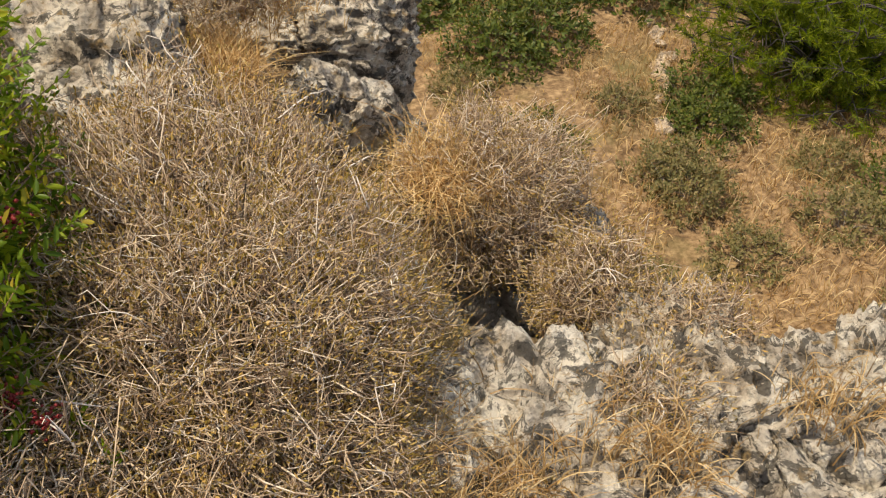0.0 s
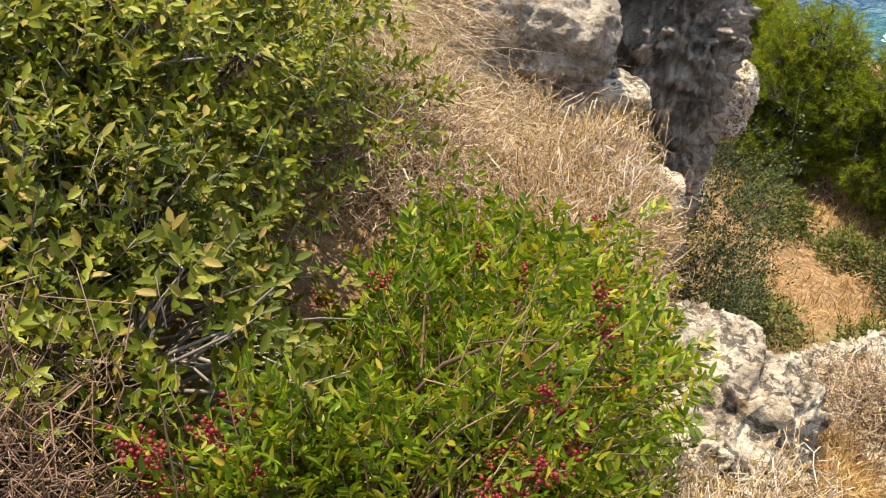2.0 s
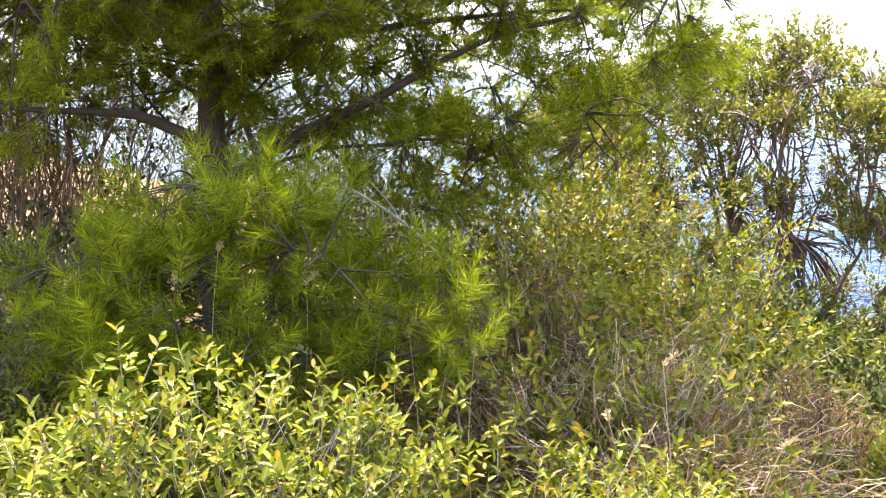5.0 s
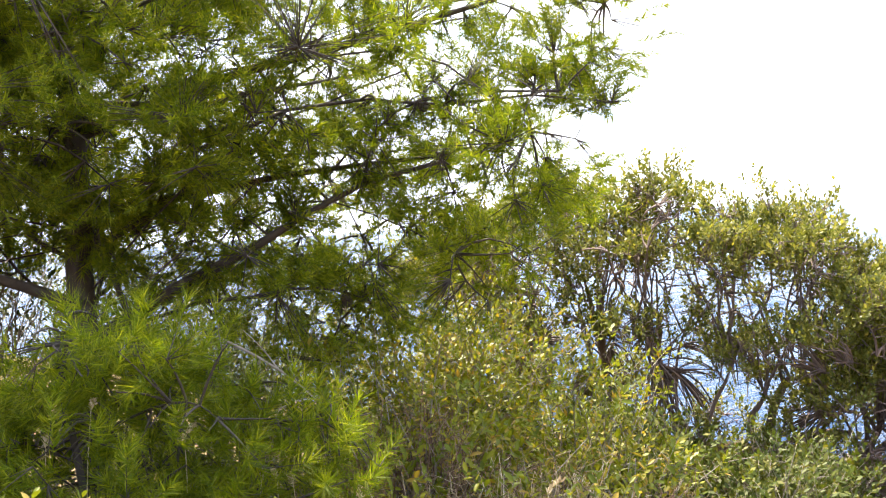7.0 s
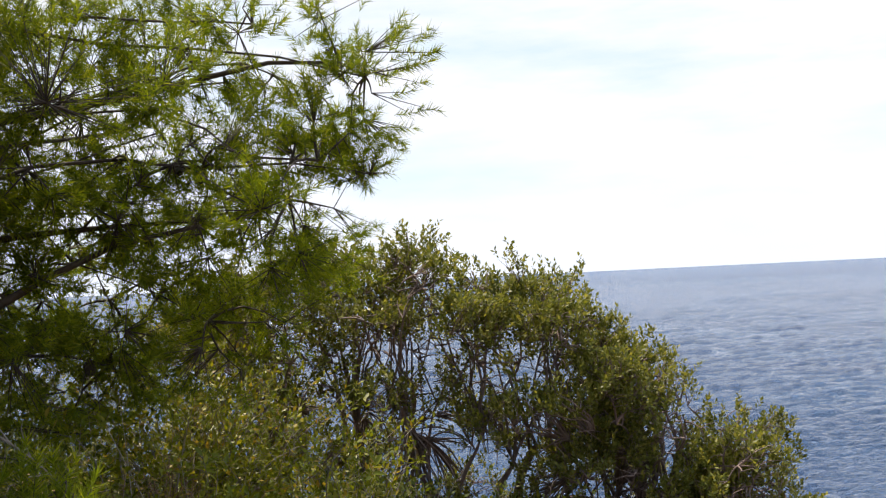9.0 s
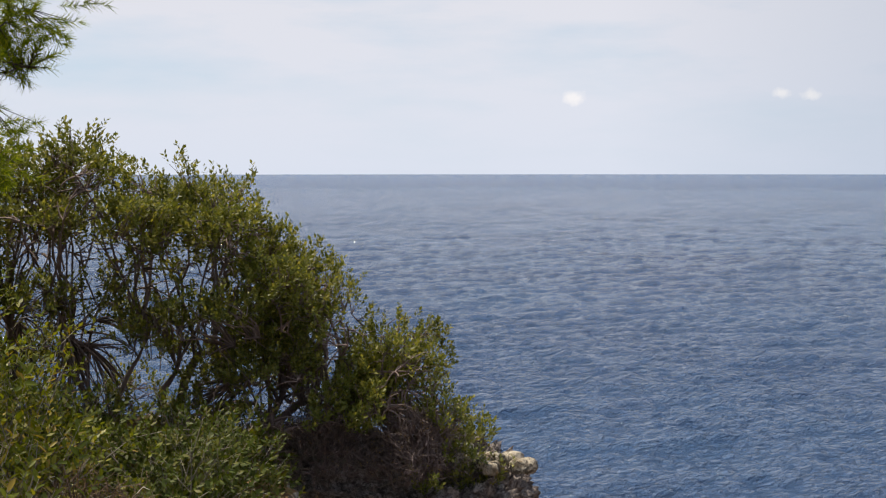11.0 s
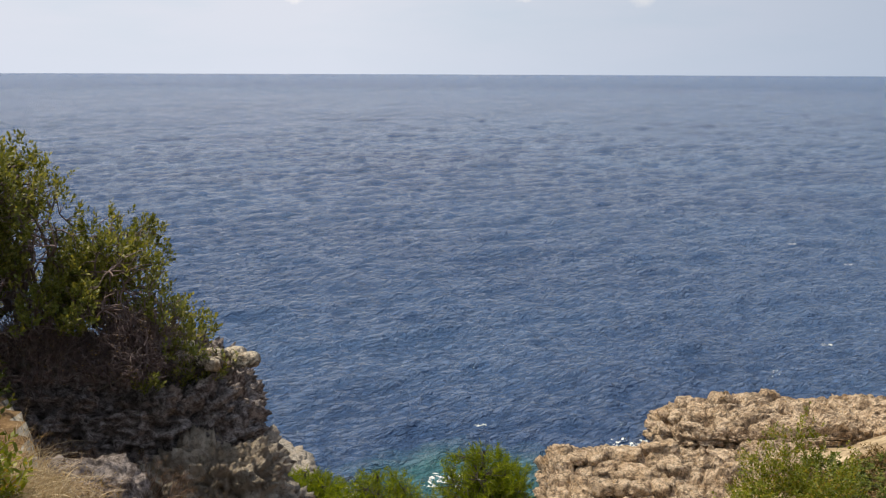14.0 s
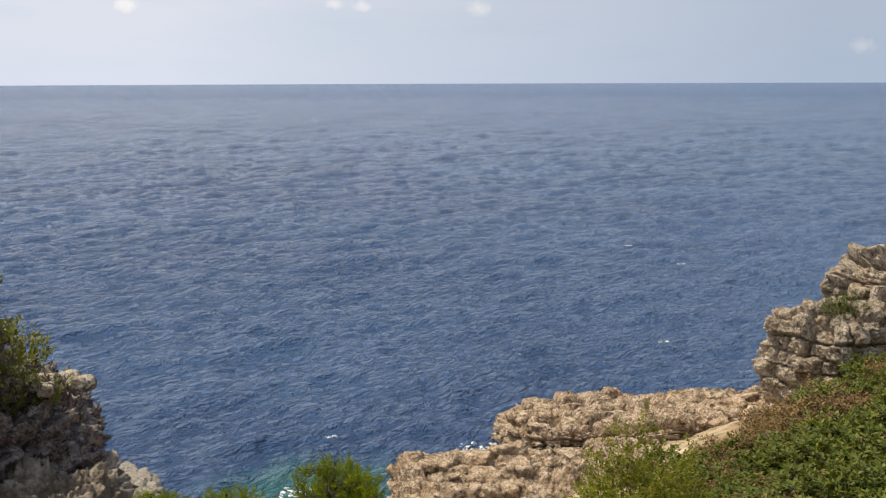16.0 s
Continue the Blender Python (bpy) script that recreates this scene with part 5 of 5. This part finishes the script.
# trees and bushes of the valley
for k, (az, d, top, w) in enumerate([(2.2, 27, -19.3, 1.7), (-3.6, 28, -20.6, 1.9), (-7.4, 30, -20.4, 1.5), (39.0, 16.5, -31.0, 2.0), (8.5, 24, -25.0, 1.6), (30.0, 23.0, -28.5, 1.7)]):
    x, y = d * math.sin(radians(az)), d * math.cos(radians(az))
    z = g(x, y)
    h = d * math.tan(radians(top)) - z
    pine("pine_tree", (x, y, z), "green pine on the valley floor", 90 + k, [(0, 0, 0), (0.1, 0, h * 0.5), (0, 0.1, h * 0.97)],
         [(0, 0, h * 0.55, w, w, h * 0.26), (0, 0, h * 0.79, w * 0.8, w * 0.8, h * 0.2), (-0.5 * w, 0.1, h * 0.4, w * 0.8, w * 0.8, h * 0.22), (0.55 * w, 0.1, h * 0.32, w * 0.8, w * 0.8, h * 0.22), (0, -0.4 * w, h * 0.25, w * 0.9, w * 0.8, h * 0.2)],
         5600 if top > -22 else 2600, 26, 0.17, 0.018, 0.11, 18, "pines in the valley", 0.010)

leafy_shrub("evergreen_oak", (10.1, 30.4, g(10.1, 30.4) - 0.1), (2.5, 2.3, 31.9 * math.tan(radians(-17.7)) - g(10.1, 30.4)), 6500, "dense rounded green tree above the shore", 125, 0.11, 0.052, 6, 0.16, THICKET, False, 80, category="tree", lumps=0.3, inner=0.75, wood_mat=TWIG_BROWN)
rng = np.random.RandomState(7)
GREEN = leafy_shrub("maquis_bush", (5.1, 14.0, g(5.1, 14.0) - 0.1), (0.9, 0.9, 0.85), 480, "rounded green maquis bush on dry grass", 101, 0.095, 0.044, 6, 0.10, BUSH, False, 24, group="bushes in the valley", lumps=0.35)
OLIVE = leafy_shrub("dry_bush", (6.8, 9.9, g(6.8, 9.9) - 0.1), (0.75, 0.75, 0.6), 420, "olive-brown half-dry bush on the slope", 102, 0.072, 0.03, 6, 0.09, OLIVE_LEAF, False, 24, group="bushes in the valley", lumps=0.35)

GREEN_FAR = leafy_shrub("maquis_bush", (14.0, 27.0, g(14.0, 27.0) - 0.1), (0.9, 0.9, 0.85), 300, "rounded green maquis bush on the far slope", 103, 0.14, 0.070, 6, 0.12, MAQUIS, False, 8, group="bushes in the valley", lumps=0.45)
OLIVE_FAR = leafy_shrub("dry_bush", (16.0, 28.0, g(16.0, 28.0) - 0.1), (0.75, 0.75, 0.6), 260, "russet-brown half-dry bush on the far slope", 104, 0.105, 0.048, 5, 0.11, RUSSET_LEAF, False, 8, group="bushes in the valley", lumps=0.45)


def plant(ob, x, y, r):
    base = 0.9 if ob in (GREEN, GREEN_FAR) else 0.75
    k = r / base
    m = pose(x, y, (-13.4 if x == 31.5 else g(x, y)) - 0.1, 0, 0, rng.uniform(0, 360)) @ Matrix.Diagonal((k, k, k * (rng.uniform(0.45, 0.8) if ob in (GREEN_FAR, OLIVE_FAR) else rng.uniform(0.8, 1.1)), 1))
    copy_thing(ob, m)


for x, y, r in [(5.0, 11.4, 0.7), (7.8, 11.5, 0.7), (6.0, 14.6, 1.0), (8.2, 12.2, 0.9), (8.6, 16.2, 1.3), (6.4, 16.8, 1.5), (4.2, 16.5, 1.2), (2.0, 18.5, 0.9), (-0.4, 18.2, 1.0),
                (-1.2, 24.0, 1.2), (31.5, 58.5, 1.2), (0.9, 23.5, 0.9), (10.5, 12.5, 1.0), (10.0, 9.2, 0.8), (11.0, 7.0, 0.9), (4.5, 20.0, 1.4), (7.5, 20.5, 1.5), (11.5, 17.5, 1.5)]:
    plant(GREEN, x, y, r)
for x, y, r in [(6.6, 12.2, 0.55), (7.1, 8.4, 0.65), (8.6, 8.6, 0.75), (6.9, 10.4, 0.8), (4.3, 13.0, 0.6), (3.0, 20.5, 0.7), (9.2, 10.2, 0.6), (5.6, 8.2, 0.5), (8.3, 6.6, 0.6), (1.6, 25.5, 0.8)]:
    plant(OLIVE, x, y, r)
for _ in range(430):       # scrub on the slope under the headland and by the shore
    x, y = rng.uniform(13, 46), rng.uniform(26, 55)
    if valley(x, y) > SEA + 1.8 and x > 0.44 * y + 0.6:
        plant(GREEN_FAR if rng.rand() < (0.6 if y < 42 else 0.25) else OLIVE_FAR, x, y, rng.uniform(0.9, 2.1))
_r = np.random.RandomState(9)
for _ in range(44):       # brown and green scrub between the shore shelf and the headland
    d, a = _r.uniform(34, 54), radians(_r.uniform(18.5, 26.0))
    plant(GREEN_FAR if _r.rand() < 0.4 else OLIVE_FAR, d * math.sin(a), d * math.cos(a), _r.uniform(0.8, 1.7))
for _ in range(18):
    d, a = _r.uniform(40, 55), radians(_r.uniform(21.6, 24.2))
    plant(GREEN_FAR if _r.rand() < 0.6 else OLIVE_FAR, d * math.sin(a), d * math.cos(a), _r.uniform(0.9, 1.5))
for _ in range(26):
    x, y = rng.uniform(-3, 13), rng.uniform(24, 44)
    plant(GREEN_FAR if rng.rand() < 0.6 else OLIVE_FAR, x, y, rng.uniform(0.5, 1.1))


for k, (x, y, r, hh) in enumerate([(6.9, 18.6, 1.9, 3.4), (8.6, 19.4, 1.7, 3.0), (3.2, 22.6, 1.6, 2.6), (5.4, 23.6, 1.6, 2.6), (7.2, 21.6, 1.8, 2.9), (9.4, 17.4, 1.5, 2.2)]):
    leafy_shrub("evergreen_oak", (x, y, g(x, y) - 0.1), (r, r * 0.9, hh), 3600, "dark evergreen oak on the valley floor", 130 + k, 0.075, 0.036, 6, 0.12, SHADED_DARK_LEAF, False, 60, category="tree", lumps=0.45)
leafy_shrub("evergreen_oak", (-0.85, 11.2, g(-0.85, 11.2)), (1.0, 1.1, 5.3), 3600, "dark evergreen oak against the cliff foot", 122, 0.05, 0.025, 6, 0.12, SHADED_DARK_LEAF, False, 90, category="tree", lumps=0.45)
leafy_shrub("evergreen_oak", (-2.0, 16.2, g(-2.0, 16.2)), (1.9, 1.7, 4.6), 4200, "dark evergreen oak in the shade of the cliff", 121, 0.06, 0.03, 6, 0.12, SHADED_DARK_LEAF, False, 90, category="tree", lumps=0.4)


def straw_field(name, x0, x1, y0, y1, n, h, width, label, seed):
    r = np.random.RandomState(seed)
    x, y = r.uniform(x0, x1, n), r.uniform(y0, y1, n)
    keep = fbm(np.column_stack([x, y, 0 * x]) * 0.9, 3, seed) > -0.15
    x, y = x[keep], y[keep]
    p = np.column_stack([x, y, land(x, y) - 0.02])
    return tagged(part(name, mesh_from(name, *ribbons(grass_paths(p, r, h, 0.6, 4), width, r), STRAW)), label, "grass", kind="stuff")


straw_field("dry_grass", 2.0, 14.0, 5.5, 20.0, 30000, 0.32, 0.014, "sun-bleached straw on the valley floor", 111)
straw_field("dry_grass", -3.0, 12.0, 17.0, 36.0, 18000, 0.40, 0.024, "sun-bleached straw on the far slope", 112)
straw_field("dry_grass", -3.5, 0.5, 0.3, 4.5, 9000, 0.13, 0.0024, "short dry grass between the shrubs", 113)


def foam(name, at, size, seed, cut, label):
    """Broken white water: torn, slightly raised patches on the sea."""
    nx, ny = 120, 90
    X, Y = np.meshgrid(np.linspace(-1, 1, nx), np.linspace(-1, 1, ny))
    P = np.stack([X.ravel() * size[0], Y.ravel() * size[1], 0 * X.ravel()], 1)
    v = 1.2 * fbm(P * 2.8 + seed, 4, seed, 0.7) - 1.0 * (X.ravel() ** 2 + Y.ravel() ** 2)
    P[:, 2] = 0.03 + 0.10 * np.clip(v - cut, 0, 1) + 0.05 * np.abs(fbm(P * 3, 2, seed))
    i = np.arange(nx * ny).reshape(ny, nx)
    F = np.stack([i[:-1, :-1], i[:-1, 1:], i[1:, 1:], i[1:, :-1]], -1).reshape(-1, 4)
    lace = fbm(P * 7.0 + 3.3 * seed, 3, seed + 1, 0.7)
    F = F[(v[F].mean(1) > cut) & (lace[F].mean(1) > -0.08)]
    ob = part(name, mesh_from(name, P, F, FOAM))
    ob.location = at
    return tagged(ob, label, "foam", kind="stuff")


FOAM, _nt, _b = material("foam")
_b.inputs["Base Color"].default_value, _b.inputs["Roughness"].default_value = (0.62, 0.66, 0.67, 1), 0.8
foam("sea_foam", (11.6, 62.4, SEA), (1.9, 1.9), 3, -0.25, "white foam where waves break on rock")
foam("sea_foam", (14.0, 60.6, SEA), (1.6, 0.8), 5, -0.25, "white foam in a gap between rocks")
foam("sea_foam", (1.2, 57.0, SEA), (2.2, 1.6), 7, -0.35, "white foam at the shore")
foam("sea_foam", (-5.5, 55.0, SEA), (1.8, 1.6), 9, -0.35, "white foam below dark rocks")
for k, (x, y) in enumerate([(44.6, 140.3), (46.3, 125.0), (2.4, 66.5), (31.1, 87.5)]):
    foam("whitecap", (x, y, SEA), (0.5, 0.22), 20 + k, -0.6, "small white wave crest")


def grass_stalk(foot, head, seed):
    """A tall dry stalk with a drooping seed head."""
    r = np.random.RandomState(seed)
    t = thing("grass_stalk", "tall dry grass stalk with a pale seed head", "grass", "tall grass stalks", foot)
    d = np.array(head) - np.array(foot)
    line = stems(np.zeros(3), d[None], r, 7, 0.03)
    part("stalk", mesh_from("stalk", *tubes(line, 0.0022, 0.0012, 4), PALE_STRAW), t)
    f = np.linspace(0, 1, 26)
    n = len(f)
    p = line[0, -1] + np.column_stack([f * r.normal(0, 0.02), f * r.normal(0, 0.02), f * 0.045 - 0.02 * f ** 2])
    dd = unit(np.array([0, 0, 1.0]) + r.normal(0, 0.5, (n, 3)))
    part("seed_head", mesh_from("seed_head", *leaves(p, dd, unit(r.normal(size=(n, 3))), 0.018, 0.006), PALE_STRAW), t, "pale straw seed head")


for k, (x, y, zt) in enumerate([(-2.77, 1.37, -0.52), (-2.73, 1.48, -0.44), (-2.60, 1.67, -0.54), (-2.44, 1.84, -0.67), (-2.40, 1.86, -0.68), (-1.93, 2.34, -0.76), (-2.47, 1.81, -0.67),
                                (-2.56, 1.65, -0.72), (-2.50, 1.72, -0.72), (-2.86, 1.11, -0.50), (-2.05, 2.26, -0.92), (-1.70, 2.55, -0.98), (-2.3, 2.0, -0.74), (-2.35, 1.95, -0.76)]):
    grass_stalk((x + rng.normal(0, 0.03), y + rng.normal(0, 0.03), g(x, y) - 0.01), (x, y, zt), 300 + k)

_r = np.random.RandomState(77)
branch = thing("dead_branch", "bare grey dead branch hanging below the pine", "branch", "", (-3.45, 2.5, g(-3.45, 2.5)))
_z = g(-3.45, 2.5)
_l = stems(np.array([0.18, -0.23, -0.36 - _z]), np.array([[0.47, 0.07, -0.72 - _z]]), _r, 8, 0.05)
part("limb", mesh_from("limb", *tubes(_l, 0.006, 0.002, 6), BRANCH), branch)
_tips = _l[0, 2:] + _r.normal(0, 0.10, (6, 3))
part("twig_mass", mesh_from("twig_mass", *tubes(stems(_l[0, 2:], _tips, _r, 4, 0.1), 0.003, 0.0012, 4), BRANCH), branch)


for k in range(12):
    f = k / 11
    x, y = 8.6 - 1.5 * f + rng.normal(0, 0.12), 15.4 - 3.8 * f + rng.normal(0, 0.1)
    d = rng.uniform(0.18, 0.42)
    rock("path_stone", (x, y, g(x, y) + 0.02), (d, d * 0.8, d * 0.5), "pale stone on a footpath", ROCK_SHORE, 200 + k, rng.uniform(0, 180), res=10, pits=0.01, group="stones on the footpath")


# loose blocks on the shore platforms
_kinds = [rock("shore_boulder", (8.0 + k, 53.0, -20.7), (1.3, 1.0, 0.7), "tan limestone block lying on the shore shelf", ROCK_SHORE, 240 + k, 30 * k, res=9, rough=0.2, pits=0.05, fine=0.5, box=4, group="blocks on the shore") for k in range(4)]
for k in range(86):
    low = rng.rand() < 0.5
    x, y, z = (rng.uniform(5.5, 19.5), rng.uniform(51.5, 60), -20.95) if low else (rng.uniform(14, 35), rng.uniform(61.8, 66.5), -20.75)
    q = rng.uniform(0.4, 1.5)
    copy_thing(_kinds[k % 4], pose(x, y, z + rng.uniform(-0.15, 0.1), rng.uniform(-12, 12), rng.uniform(-12, 12), rng.uniform(0, 360)) @ Matrix.Diagonal((q, q, q * rng.uniform(0.6, 1.1), 1)))
